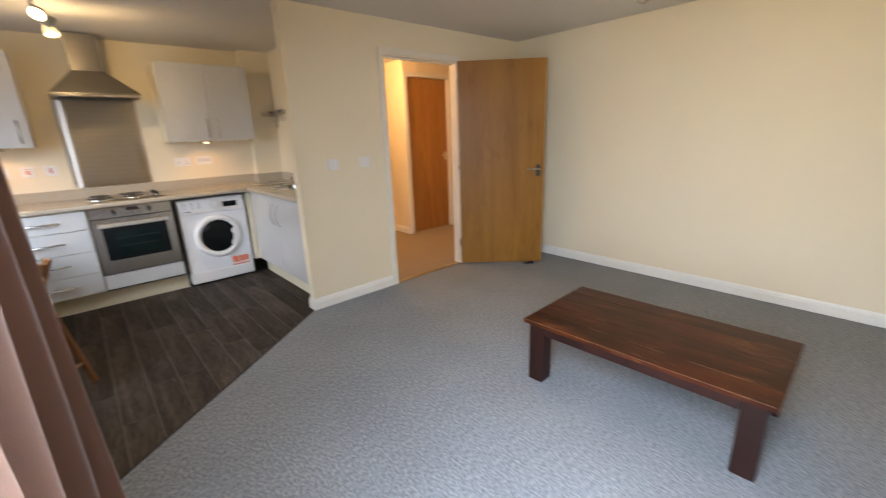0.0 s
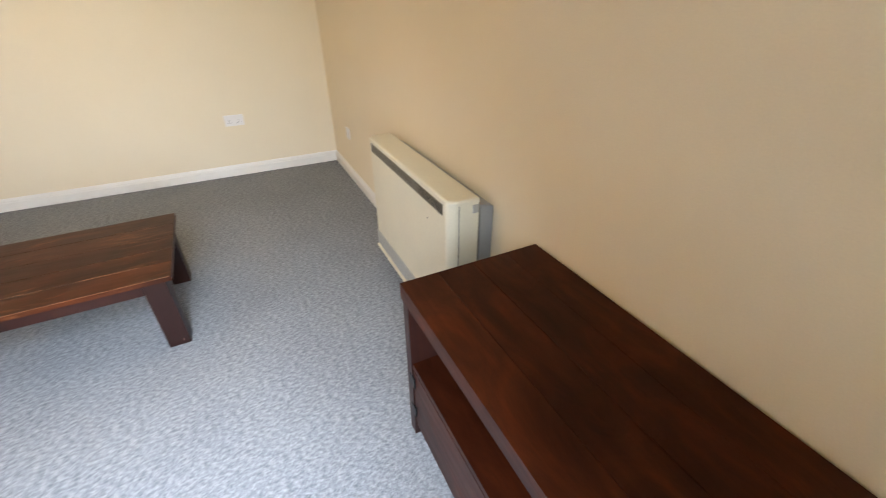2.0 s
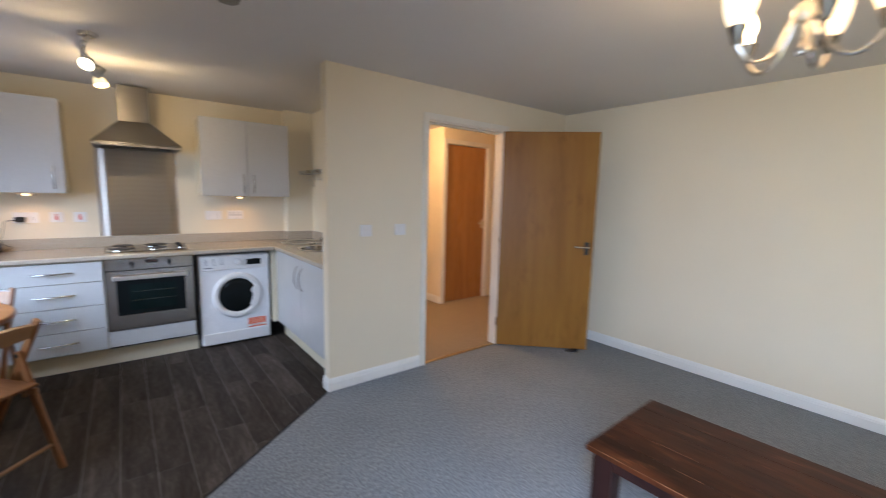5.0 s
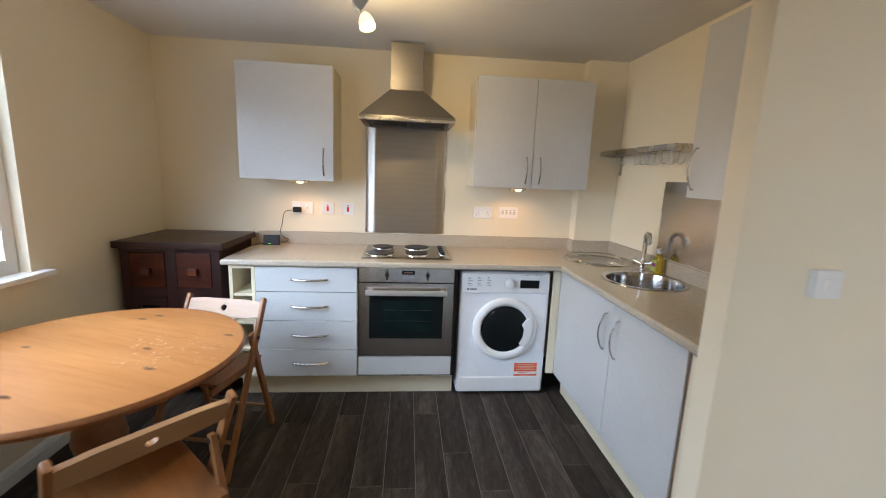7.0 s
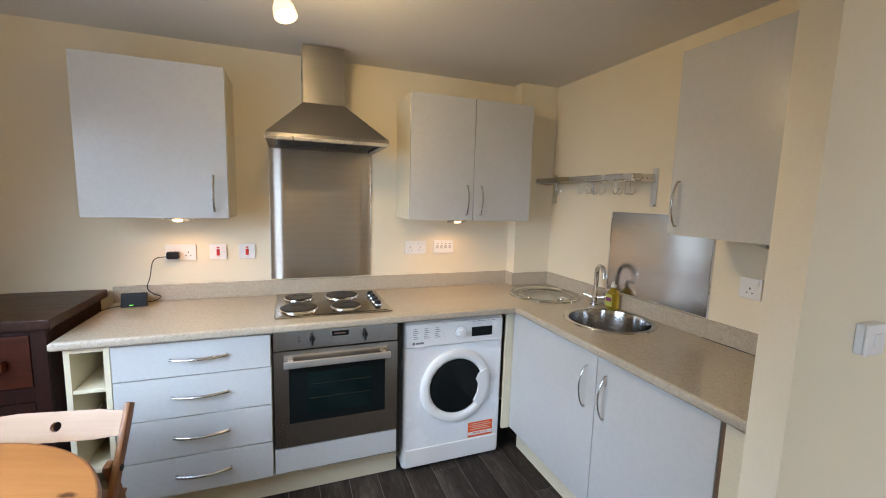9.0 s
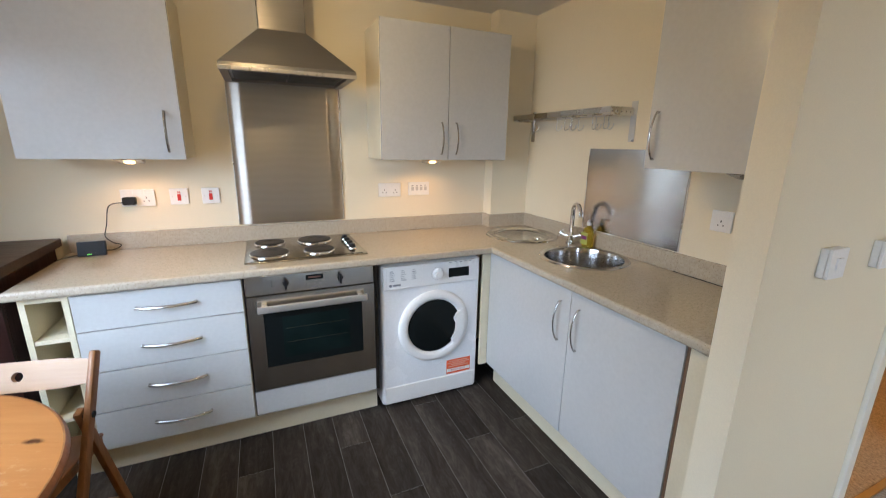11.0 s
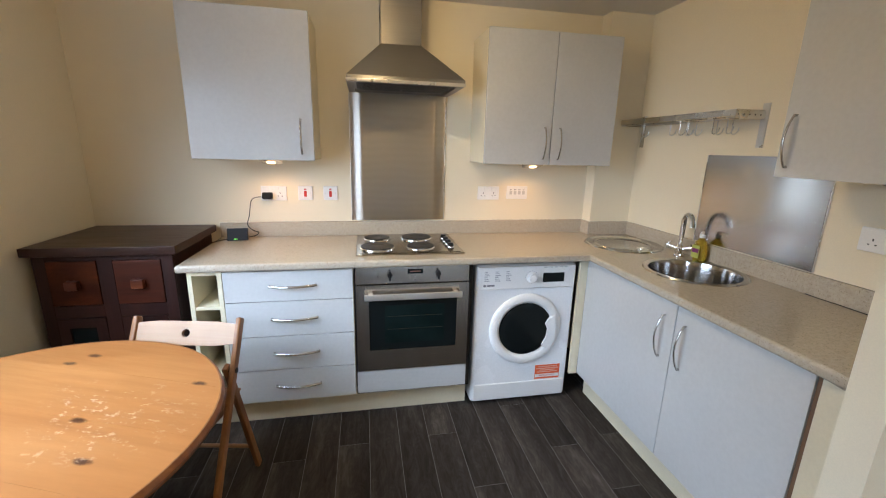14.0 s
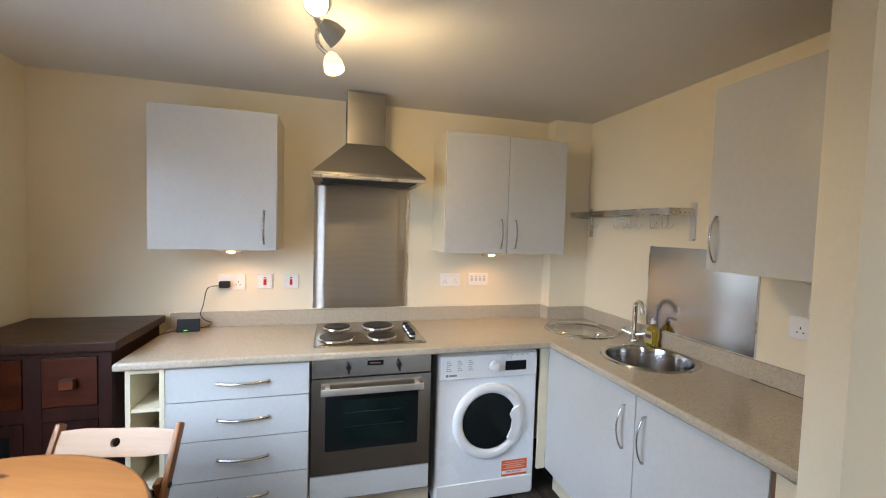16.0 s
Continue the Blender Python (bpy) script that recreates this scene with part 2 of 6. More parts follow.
ROSEWOOD, nt, b, col = wood("dark_rosewood", (0.016, 0.0035, 0.0014), (0.042, 0.0098, 0.0030), (0.080, 0.023, 0.006), 0.34, 1, 0.8, spec=0.22, pores=0.35)
scuff = noise_tex(nt, coords(nt, (22, 3.5, 22)), 1.0, 6, 0.7, 0.4)
wear = noise_tex(nt, coords(nt), 3.5, 3)
both = mix(nt, ramp(nt, scuff, [(0.54, (0, 0, 0)), (0.70, (1, 1, 1))]), ramp(nt, wear, [(0.42, (0, 0, 0)), (0.58, (1, 1, 1))]), 1.0, "MULTIPLY")
col = mix(nt, col, (0.20, 0.075, 0.028), mix(nt, (0, 0, 0), both, 0.8))
blotch = noise_tex(nt, coords(nt, (5, 2.2, 5)), 1.3, 5, 0.6, 0.9)
nt.links.new(mix(nt, col, ramp(nt, blotch, [(0.30, (0.55, 0.50, 0.46)), (0.50, (1, 1, 1)), (0.70, (1.7, 1.6, 1.5))]), 1.0, "MULTIPLY"), b.inputs["Base Color"])
# bare wood of worn plank edges, also the painted highlight on the table's near edge
WORN_AND_GLINT = plain("worn_wood_and_edge_glint", (0.21, 0.085, 0.032), 0.5, var=0.45, scale=25, depth=0.1)
ROSEWOOD_X, nt, b, col = wood("dark_rosewood_x", (0.020, 0.0045, 0.0019), (0.042, 0.0092, 0.0034), (0.072, 0.018, 0.006), 0.36, 0, 0.45, spec=0.14, pores=0.35)
blotch = noise_tex(nt, coords(nt, (2.4, 5, 5)), 1.5, 6, 0.62, 1.1)
nt.links.new(mix(nt, col, ramp(nt, blotch, [(0.30, (0.50, 0.46, 0.42)), (0.50, (1, 1, 1)), (0.72, (2.1, 1.9, 1.5))]), 1.0, "MULTIPLY"), b.inputs["Base Color"])
ROSEWOOD_TOP = wood("dull_rosewood_top", (0.017, 0.0065, 0.0042), (0.034, 0.0125, 0.0075), (0.056, 0.022, 0.012), 0.33, 0, 0.6, spec=0.3, pores=0.4)[0]
ROSEWOOD_Z = wood("dark_rosewood_upright", (0.012, 0.004, 0.003), (0.024, 0.007, 0.005), (0.042, 0.012, 0.007), 0.40, 2, 0.8, spec=0.3)[0]
ROSEWOOD_RED = wood("red_rosewood_drawer", (0.018, 0.0045, 0.0027), (0.070, 0.015, 0.006), (0.190, 0.052, 0.016), 0.36, 0, 0.8, spec=0.3)[0]
VENEER, nt, b, col = wood("oak_veneer_door", (0.21, 0.088, 0.014), (0.30, 0.138, 0.024), (0.37, 0.185, 0.036), 0.38, 2, 0.36, depth=0.04, pores=0.22, spec=0.22)
figure = noise_tex(nt, coords(nt, (16, 16, 3.2)), 1.5, 6, 0.65, 0.8)
where = noise_tex(nt, coords(nt, (1, 1, 0.8)), 2.3, 2)
figure = mix(nt, ramp(nt, figure, [(0.50, (0, 0, 0)), (0.64, (1, 1, 1))]), ramp(nt, where, [(0.46, (0, 0, 0)), (0.60, (1, 1, 1))]), 1.0, "MULTIPLY")
nt.links.new(mix(nt, col, (0.17, 0.068, 0.012), mix(nt, (0, 0, 0), figure, 0.55)), b.inputs["Base Color"])
VENEER_EDGE = wood("oak_veneer_edge", (0.26, 0.11, 0.03), (0.34, 0.16, 0.05), (0.40, 0.20, 0.07), 0.45, 2, 1.0)[0]
HALL_VENEER = wood("sapele_veneer_door", (0.31, 0.125, 0.030), (0.42, 0.185, 0.045), (0.50, 0.24, 0.064), 0.28, 2, 0.5, depth=0.06)[0]
BEECH = wood("lacquered_beech", (0.195, 0.076, 0.023), (0.27, 0.114, 0.038), (0.34, 0.155, 0.058), 0.36, 2, 0.8, depth=0.06)[0]
BEECH_SEAT = wood("lacquered_beech_seat", (0.165, 0.062, 0.018), (0.225, 0.092, 0.029), (0.285, 0.125, 0.043), 0.38, 1, 0.7, depth=0.06, pores=0.3)[0]
BEECH_X = wood("lacquered_beech_rail", (0.30, 0.155, 0.068), (0.355, 0.198, 0.094), (0.40, 0.235, 0.122), 0.36, 0, 0.5, depth=0.04, pores=0.2)[0]
PINE_DARK = wood("stained_pine_edge", (0.13, 0.045, 0.014), (0.22, 0.085, 0.028), (0.30, 0.13, 0.045), 0.35, 0, 0.8)[0]

# pine tabletop: planks' tone, knots and scraped white patches
PINE, nt, b, col = wood("waxed_pine", (0.30, 0.112, 0.029), (0.365, 0.150, 0.043), (0.42, 0.188, 0.060), 0.36, 0, 0.5, vary=False, depth=0.05, pores=0.22)
knots = None
for kx, ky in ((0.335, 0.313), (-0.132, 0.384), (0.157, 0.096), (0.314, -0.021), (-0.160, 0.325), (-0.26, -0.05), (0.10, -0.30)):
    mp = nt.nodes.new("ShaderNodeMapping")
    tc = nt.nodes.new("ShaderNodeTexCoord")
    mp.inputs["Location"].default_value, mp.inputs["Scale"].default_value = (-kx * 26, -ky * 64, 0), (26, 64, 0)
    g = nt.nodes.new("ShaderNodeTexGradient")
    g.gradient_type = "SPHERICAL"
    nt.links.new(tc.outputs["Object"], mp.inputs[0])
    nt.links.new(mp.outputs[0], g.inputs[0])
    knots = g.outputs["Fac"] if knots is None else mix(nt, knots, g.outputs["Fac"], 1.0, "ADD")
ring = noise_tex(nt, coords(nt), 45, 4, 0.6, 1.0)
kfac = mix(nt, knots, ring, 1.0, "MULTIPLY")
col = mix(nt, col, (0.07, 0.022, 0.008), ramp(nt, kfac, [(0.10, (0, 0, 0)), (0.32, (1, 1, 1))]))
flake = noise_tex(nt, coords(nt, (1, 2.0, 1)), 30, 7, 0.72)
mp = nt.nodes.new("ShaderNodeMapping")
tc = nt.nodes.new("ShaderNodeTexCoord")
mp.inputs["Location"].default_value, mp.inputs["Scale"].default_value = (-0.20 * 3.0, -0.14 * 3.6, 0), (3.0, 3.6, 0)
g = nt.nodes.new("ShaderNodeTexGradient")
g.gradient_type = "SPHERICAL"
nt.links.new(tc.outputs["Object"], mp.inputs[0])
nt.links.new(mp.outputs[0], g.inputs[0])
patch = mix(nt, noise_tex(nt, coords(nt), 7.0, 3), g.outputs["Fac"], 0.45)
fl = mix(nt, ramp(nt, flake, [(0.56, (0, 0, 0)), (0.64, (1, 1, 1))]), ramp(nt, patch, [(0.40, (0, 0, 0)), (0.56, (1, 1, 1))]), 1.0, "MULTIPLY")
col = mix(nt, col, (0.66, 0.50, 0.34), mix(nt, (0, 0, 0), fl, 0.5))
nt.links.new(col, b.inputs["Base Color"])


def glass(name, c=(1, 1, 1), rough=0.0):
    m, nt, b = material(name, rough)
    b.inputs["Base Color"].default_value = (*c, 1)
    b.inputs["Transmission Weight"].default_value = 1.0
    b.inputs["IOR"].default_value = 1.45
    return m


CLEAR = glass("clear_glass")
SOAP = glass("yellow_liquid_soap", (0.80, 0.60, 0.06), 0.03)
SOAP.node_tree.nodes["Principled BSDF"].inputs["Transmission Weight"].default_value = 0.8
m, nt, b = material("black_oven_glass", 0.05, spec=0.12)
b.inputs["Base Color"].default_value = (0.008, 0.010, 0.010, 1)
BLACK_GLASS = m
m, nt, b = material("oven_window_glass", 0.08, spec=0.10)
nt.links.new(ramp(nt, noise_tex(nt, coords(nt), 4, 3), [(0.3, (0.003, 0.007, 0.0065)), (0.7, (0.008, 0.015, 0.014))]), b.inputs["Base Color"])
OVEN_WINDOW = m
SHADE = glow("lit_opal_glass", (1.0, 0.80, 0.48), 2.0)
BULB = glow("lit_lamp_bulb", (1.0, 0.72, 0.34), 14.0)
SPOT_FACE = glow("lit_spot_lens", (1.0, 0.84, 0.52), 12.0)
SPOT_GLASS = glow("lit_frosted_spot", (1.0, 0.80, 0.42), 1.3)
FROSTED = plain("frosted_spot_glass", (0.46, 0.45, 0.38), 0.30, var=0.05, depth=0.0)
PUCK = glow("lit_puck_lens", (1.0, 0.70, 0.34), 4.0)

# ---- mesh helpers ----


def world_of(ob):
    mm = ob.matrix_basis.copy()
    while ob.parent:
        ob = ob.parent
        mm = ob.matrix_basis @ mm
    return mm


def thing(name, at, label, category, group="", kind="", turn=0.0):
    ob = new(name)
    ob.matrix_basis = pose(*at, 0, 0, turn)
    ob.empty_display_size = 0.1
    return tagged(ob, label, category, group, kind)


def finish(bm, name, mat, smooth):
    me = bpy.data.meshes.new(name)
    bm.normal_update()
    bm.to_mesh(me)
    bm.free()
    me.materials.append(mat)
    if smooth:
        me.shade_smooth()
        me.set_sharp_from_angle(angle=radians(38))
    return me


def even(ob, smooth):
    """Keeps flat faces flat beside their rounded edges."""
    if smooth:
        ob.modifiers.new("face_weighted", "WEIGHTED_NORMAL").keep_sharp = True
    return ob


def part(name, bm, mat, parent, label="", local=False, smooth=True):
    """One mesh under a thing or a part. The bmesh is in world metres, or, if local, in the parent's own space."""
    if not local:
        bmesh.ops.transform(bm, matrix=world_of(parent).inverted(), verts=bm.verts)
    ob = even(new(name, finish(bm, name, mat, smooth)), smooth)
    ob.parent = parent
    if label:
        ob["label"] = label
    return ob


def solid(name, bm, mat, label, category, group="", kind="", smooth=True):
    """A thing or a piece of the setting that is one mesh, in world metres."""
    return tagged(even(new(name, finish(bm, name, mat, smooth)), smooth), label, category, group, kind)


def B():
    return bmesh.new()


def bx(bm, x0, x1, y0, y1, z0, z1, bev=0.0, seg=2, m=None):
    vs = bmesh.ops.create_cube(bm, size=1.0)["verts"]
    for v in vs:
        v.co = Vector((x0 + (v.co.x + 0.5) * (x1 - x0), y0 + (v.co.y + 0.5) * (y1 - y0), z0 + (v.co.z + 0.5) * (z1 - z0)))
    if bev:
        es = list({e for v in vs for e in v.link_edges})
        r = bmesh.ops.bevel(bm, geom=es, offset=bev, segments=seg, profile=0.5, affect="EDGES")
        vs = list({v for f in r["faces"] for v in f.verts} | {v for v in vs if v.is_valid})
    if m is not None:
        bmesh.ops.transform(bm, matrix=m, verts=vs)
    return bm


def rod(bm, a, b, r, r2=None, n=14, caps=True):
    a, b = Vector(a), Vector(b)
    d = b - a
    m = Matrix.Translation((a + b) / 2) @ d.to_track_quat("Z", "Y").to_matrix().to_4x4()
    bmesh.ops.create_cone(bm, cap_ends=caps, segments=n, radius1=r, radius2=r if r2 is None else r2, depth=d.length, matrix=m)
    return bm


def beam(bm, a, b, w, h, up=(1, 0, 0), bev=0.003):
    """A straight bar of section w by h from a to b; w is measured along up."""
    a, b = Vector(a), Vector(b)
    z = (b - a).normalized()
    x = Vector(up)
    x = (x - z * x.dot(z)).normalized()
    y = z.cross(x)
    m = Matrix((x, y, z)).transposed().to_4x4()
    m.translation = (a + b) / 2
    return bx(bm, -w / 2, w / 2, -h / 2, h / 2, -(b - a).length / 2, (b - a).length / 2, bev, 2, m)


def sweep(bm, pts, r, n=8, flat=1.0):
    """A tube along a line of points."""
    pts = [Vector(p) for p in pts]
    rings = []
    side = None
    for i, p in enumerate(pts):
        d = (pts[min(i + 1, len(pts) - 1)] - pts[max(i - 1, 0)]).normalized()
        if side is None:
            side = d.orthogonal().normalized()
        side = (side - d * side.dot(d)).normalized()
        up = d.cross(side)
        rings.append([bm.verts.new(p + r * (math.cos(k * math.tau / n) * side + flat * math.sin(k * math.tau / n) * up)) for k in range(n)])
    for p, q in zip(rings, rings[1:]):
        for k in range(n):
            bm.faces.new((p[k], p[(k + 1) % n], q[(k + 1) % n], q[k]))
    bm.faces.new(rings[0][::-1])
    bm.faces.new(rings[-1])
    return bm


def lathe(bm, profile, at=(0, 0, 0), n=32, m=None):
    """A turned shape from (radius, height) pairs."""
    rings = []
    for r, z in profile:
        if r < 1e-5:
            rings.append([bm.verts.new((0, 0, z))])
        else:
            rings.append([bm.verts.new((r * math.cos(k * math.tau / n), r * math.sin(k * math.tau / n), z)) for k in range(n)])
    for p, q in zip(rings, rings[1:]):
        for k in range(n):
            a, b, c, d = p[k % len(p)], p[(k + 1) % len(p)], q[(k + 1) % len(q)], q[k % len(q)]
            face = [v for i, v in enumerate((a, b, c, d)) if v not in (a, b, c, d)[:i]]
            if len(face) > 2:
                bm.faces.new(face)
    vs = [v for ring in rings for v in ring]
    bmesh.ops.transform(bm, matrix=m if m is not None else Matrix.Translation(at), verts=vs)
    return bm


def prism(bm, outline, lo, hi, m=None):
    """A flat outline raised from lo to hi."""
    a, b = [bm.verts.new((x, y, lo)) for x, y in outline], [bm.verts.new((x, y, hi)) for x, y in outline]
    bm.faces.new(a[::-1])
    bm.faces.new(b)
    for i in range(len(a)):
        j = (i + 1) % len(a)
        bm.faces.new((a[i], a[j], b[j], b[i]))
    if m is not None:
        bmesh.ops.transform(bm, matrix=m, verts=a + b)
    return bm


def lettering(words, size, m, mat, parent, name="lettering"):
    cu = bpy.data.curves.new(name, "FONT")
    cu.body, cu.size, cu.align_x, cu.align_y, cu.extrude = words, size, "CENTER", "CENTER", 0.0003
    tmp = new(name + "_outline", cu)
    me = bpy.data.meshes.new_from_object(tmp.evaluated_get(bpy.context.evaluated_depsgraph_get()))
    bpy.data.objects.remove(tmp)
    me.transform(world_of(parent).inverted() @ m)
    me.materials.clear()
    me.materials.append(mat)
    ob = new(name, me)
    ob.parent = parent
    return ob


FACE_SOUTH = Matrix.Rotation(radians(90), 4, "X")                                     # flat work turned to face -y
FACE_WEST = Matrix.Rotation(radians(-90), 4, "Z") @ Matrix.Rotation(radians(90), 4, "X")  # flat work turned to face -x


def structure(name, bm, mat, label, category, smooth=False):
    return solid(name, bm, mat, label, category, kind="structure", smooth=smooth)


# ---- floors, walls, ceiling ----
EDGE_A, EDGE_B = Vector((1.462, 2.975)), Vector((LIVX, 1.80))          # the vinyl's slanting edge
bm = B()
bx(bm, -1.45, 5.15, -1.30, 6.75, -0.10, -0.012)
structure("subfloor", bm, JOINT, "plain floor slab under the coverings", "floor")
bm = B()
prism(bm, [(LIVX, SOUTH), (EAST, SOUTH), (EAST, DOORY), (EDGE_A.x, DOORY), (EDGE_A.x, EDGE_A.y), (EDGE_B.x, EDGE_B.y)], -0.012, 0.0)
floor_carpet = structure("floor_carpet", bm, CARPET, "speckled grey loop pile carpet of the living room", "carpet")
bm = B()
prism(bm, [(2.21, PART_BACK), (5.0, PART_BACK), (5.0, 6.6), (2.21, 6.6)], -0.012, 0.002)
bx(bm, 2.327, 3.198, DOORY, PART_BACK, -0.012, 0.0015)
structure("hall_carpet", bm, HALL_CARPET, "hallway carpet, tinted tan for the warm lamplight", "carpet")
bm = B()
bx(bm, 2.327, 3.198, DOORY + 0.002, DOORY + 0.030, 0.0, 0.006, 0.002)
structure("threshold", bm, BRASS, "worn metal strip between living room and hall carpet", "threshold strip")
bm = B()
beam(bm, (EDGE_A.x, EDGE_A.y, 0.0015), (EDGE_B.x, EDGE_B.y, 0.0015), 0.004, 0.012, (0, 0, 1), 0.001)
structure("vinyl_edge_strip", bm, BLACK, "thin dark strip between carpet and vinyl floor", "floor strip")

bm = B()
bx(bm, -1.40, 5.15, -1.30, 6.75, CEIL, CEIL + 0.12)
structure("ceiling", bm, CEILING, "plain white painted plaster ceiling", "ceiling")


def wall(name, label, pieces):
    bm = B()
    for p in pieces:
        bx(bm, *p)
    return structure(name, bm, WALL, label, "wall")


def pierced(axis, at, thick, a0, a1, o0, o1, oz0, oz1):
    """Boxes of a wall with one opening. axis: the one along which the wall runs."""
    runs = [(a0, o0, 0, CEIL), (o1, a1, 0, CEIL), (o0, o1, oz1, CEIL)] + ([(o0, o1, 0, oz0)] if oz0 > 0.01 else [])
    return [(p, q, at, at + thick, z0, z1) if axis == "x" else (at, at + thick, p, q, z0, z1) for p, q, z0, z1 in runs]


wall("wall_east", "cream painted wall facing the windows", [(EAST, EAST + 0.12, -1.26, DOORY, 0, CEIL)])
wall("wall_south", "cream painted wall behind the storage heater", [(-0.2, EAST, SOUTH - 0.12, SOUTH, 0, CEIL)])
wall("wall_west", "cream living room wall with the glazed door", pierced("y", LIVX - 0.12, 0.12, SOUTH, JOG - 0.12, -0.48, 0.48, 0.0, 2.1))
wall("wall_jog", "cream wall where the dining corner widens", [(DINERX - 0.12, LIVX, JOG - 0.12, JOG, 0, CEIL)])
wall("wall_dining", "cream dining corner wall with the window", pierced("y", DINERX - 0.12, 0.12, JOG, NORTH, 2.35, 3.90, 0.93, 2.1))
wall("wall_north", "cream kitchen wall behind the cooker", [(DINERX - 0.12, SINKX + 0.12, NORTH, NORTH + 0.12, 0, CEIL)])
wall("wall_sink", "cream kitchen wall behind the sink", [(SINKX, SINKX + 0.12, PART_BACK, NORTH, 0, CEIL)])
wall("wall_partition", "cream partition wall with light switches and doorway", pierced("x", DOORY, PART_BACK - DOORY, PART_END, EAST + 0.12, 2.325, 3.20, 0.0, 2.05))
bm = B()
bx(bm, 1.80, SINKX, 4.88, NORTH, 0, CEIL)
structure("pipe_boxing", bm, WALL, "cream painted boxed-in corner pillar", "wall")
wall("hall_wall_door", "warm-lit hall wall with a closed door", pierced("x", 4.46, 0.12, 3.645, 5.0, 3.690, 4.442, 0.0, 2.122))
wall("hall_wall_side", "warm-lit hall wall beside the closed door", [(3.645, 3.765, 4.58, 6.6, 0, CEIL)])
wall("hall_wall_end", "plain hall end wall", [(2.09, 3.78, 6.6, 6.72, 0, CEIL)])
wall("hall_wall_left", "plain hall wall behind the kitchen", [(2.09, 2.21, NORTH + 0.12, 6.6, 0, CEIL)])
wall("hall_wall_right", "plain hall wall", [(5.0, 5.12, 3.0, 4.6, 0, CEIL), (EAST + 0.12, 5.0, 3.0, PART_BACK, 0, CEIL), (3.78, 5.0, 5.2, 5.3, 0, CEIL)])


def skirting(name, a, b, out, h=0.095):
    """Moulded skirting from a to b on the floor; out points into the room."""
    a, b, o = Vector((*a, 0)), Vector((*b, 0)), Vector((*out, 0))
    prof = [(0, 0.001), (0.016, 0.001), (0.016, h * 0.66), (0.012, h * 0.72), (0.012, h * 0.80), (0.006, h * 0.95), (0.003, h), (0, h)]
    bm = B()
    ra, rb = [[bm.verts.new(p + o * x + Vector((0, 0, z))) for x, z in prof] for p in (a, b)]
    for i in range(len(prof)):
        j = (i + 1) % len(prof)
        bm.faces.new((ra[i], ra[j], rb[j], rb[i]))
    bm.faces.new(ra[::-1])
    bm.faces.new(rb)
    bmesh.ops.recalc_face_normals(bm, faces=bm.faces)
    return structure(name, bm, TRIM, "white moulded skirting board along the wall foot", "skirting")


skirting("baseboard_east", (EAST, SOUTH), (EAST, DOORY), (-1, 0))
skirting("baseboard_south", (LIVX, SOUTH), (EAST - 0.017, SOUTH), (0, 1))
skirting("baseboard_partition", (PART_END, DOORY), (2.279, DOORY), (0, -1))
skirting("baseboard_partition_end", (PART_END, DOORY - 0.016), (PART_END, PART_BACK), (-1, 0))
skirting("baseboard_partition_east", (3.26, DOORY), (EAST - 0.017, DOORY), (0, -1))
skirting("baseboard_west", (LIVX, 0.50), (LIVX, JOG), (1, 0))
skirting("baseboard_jog", (DINERX, JOG), (LIVX, JOG), (0, 1))
skirting("baseboard_dining", (DINERX, JOG + 0.017), (DINERX, NORTH), (1, 0))
skirting("baseboard_hall_side", (3.645, 4.46), (3.645, 6.6), (-1, 0))

# ---- windows (sources of the daylight) ----


def window(name, x, y0, y1, z0, z1, label, sill):
    w = thing(name, (x, (y0 + y1) / 2, z0), label, "window", kind="structure")
    bm = B()
    for p in ((y0, y0 + 0.06, z0, z1), (y1 - 0.06, y1, z0, z1), (y0 + 0.06, y1 - 0.06, z0, z0 + 0.07), (y0 + 0.06, y1 - 0.06, z1 - 0.06, z1), ((y0 + y1) / 2 - 0.035, (y0 + y1) / 2 + 0.035, z0 + 0.07, z1 - 0.06)):
        bx(bm, x - 0.11, x - 0.05, *p, 0.004)
    part("window_frame", bm, WHITE_PLASTIC, w)
    mid = (y0 + y1) / 2
    for a, b in ((y0 + 0.06, mid - 0.035), (mid + 0.035, y1 - 0.06)):
        bm = B()
        bx(bm, x - 0.09, x - 0.084, a, b, z0 + 0.07, z1 - 0.06)
        p = part("pane", bm, CLEAR, w)
        p.visible_shadow = False
    if sill:
        bm = B()
        bx(bm, x - 0.045, x + 0.05, y0 - 0.08, y1 + 0.08, z0 - 0.025, z0 + 0.001, 0.006)
        part("window_sill", bm, TRIM, w, "white window board")
    return w


window("window_1", LIVX, -0.48, 0.48, 0.0, 2.1, "white framed glazed door to the outside", False)
window("window_2", DINERX, 2.35, 3.90, 0.93, 2.1, "white framed window with a white sill by the dining table", True)
bm = B()
bx(bm, -60, -1.6, -60, 60, -0.6, -0.5)
structure("ground", bm, plain("mown_lawn", (0.06, 0.09, 0.03), 0.95, var=0.3, scale=0.5, grain=8), "grass outside the windows", "ground")

# ---- doorway, doors ----
bm = B()
for x in (2.325, 3.182):
    bx(bm, x, x + 0.018, DOORY, PART_BACK, 0.0, 2.05)
bx(bm, 2.343, 3.182, DOORY, PART_BACK, 2.032, 2.05)
bx(bm, 2.343, 2.355, 3.03, 3.06, 0, 2.032)
bx(bm, 2.355, 3.182, 3.03, 3.06, 2.020, 2.032)
structure("door_lining", bm, DOOR_TRIM, "white painted lining of the open doorway", "door frame")


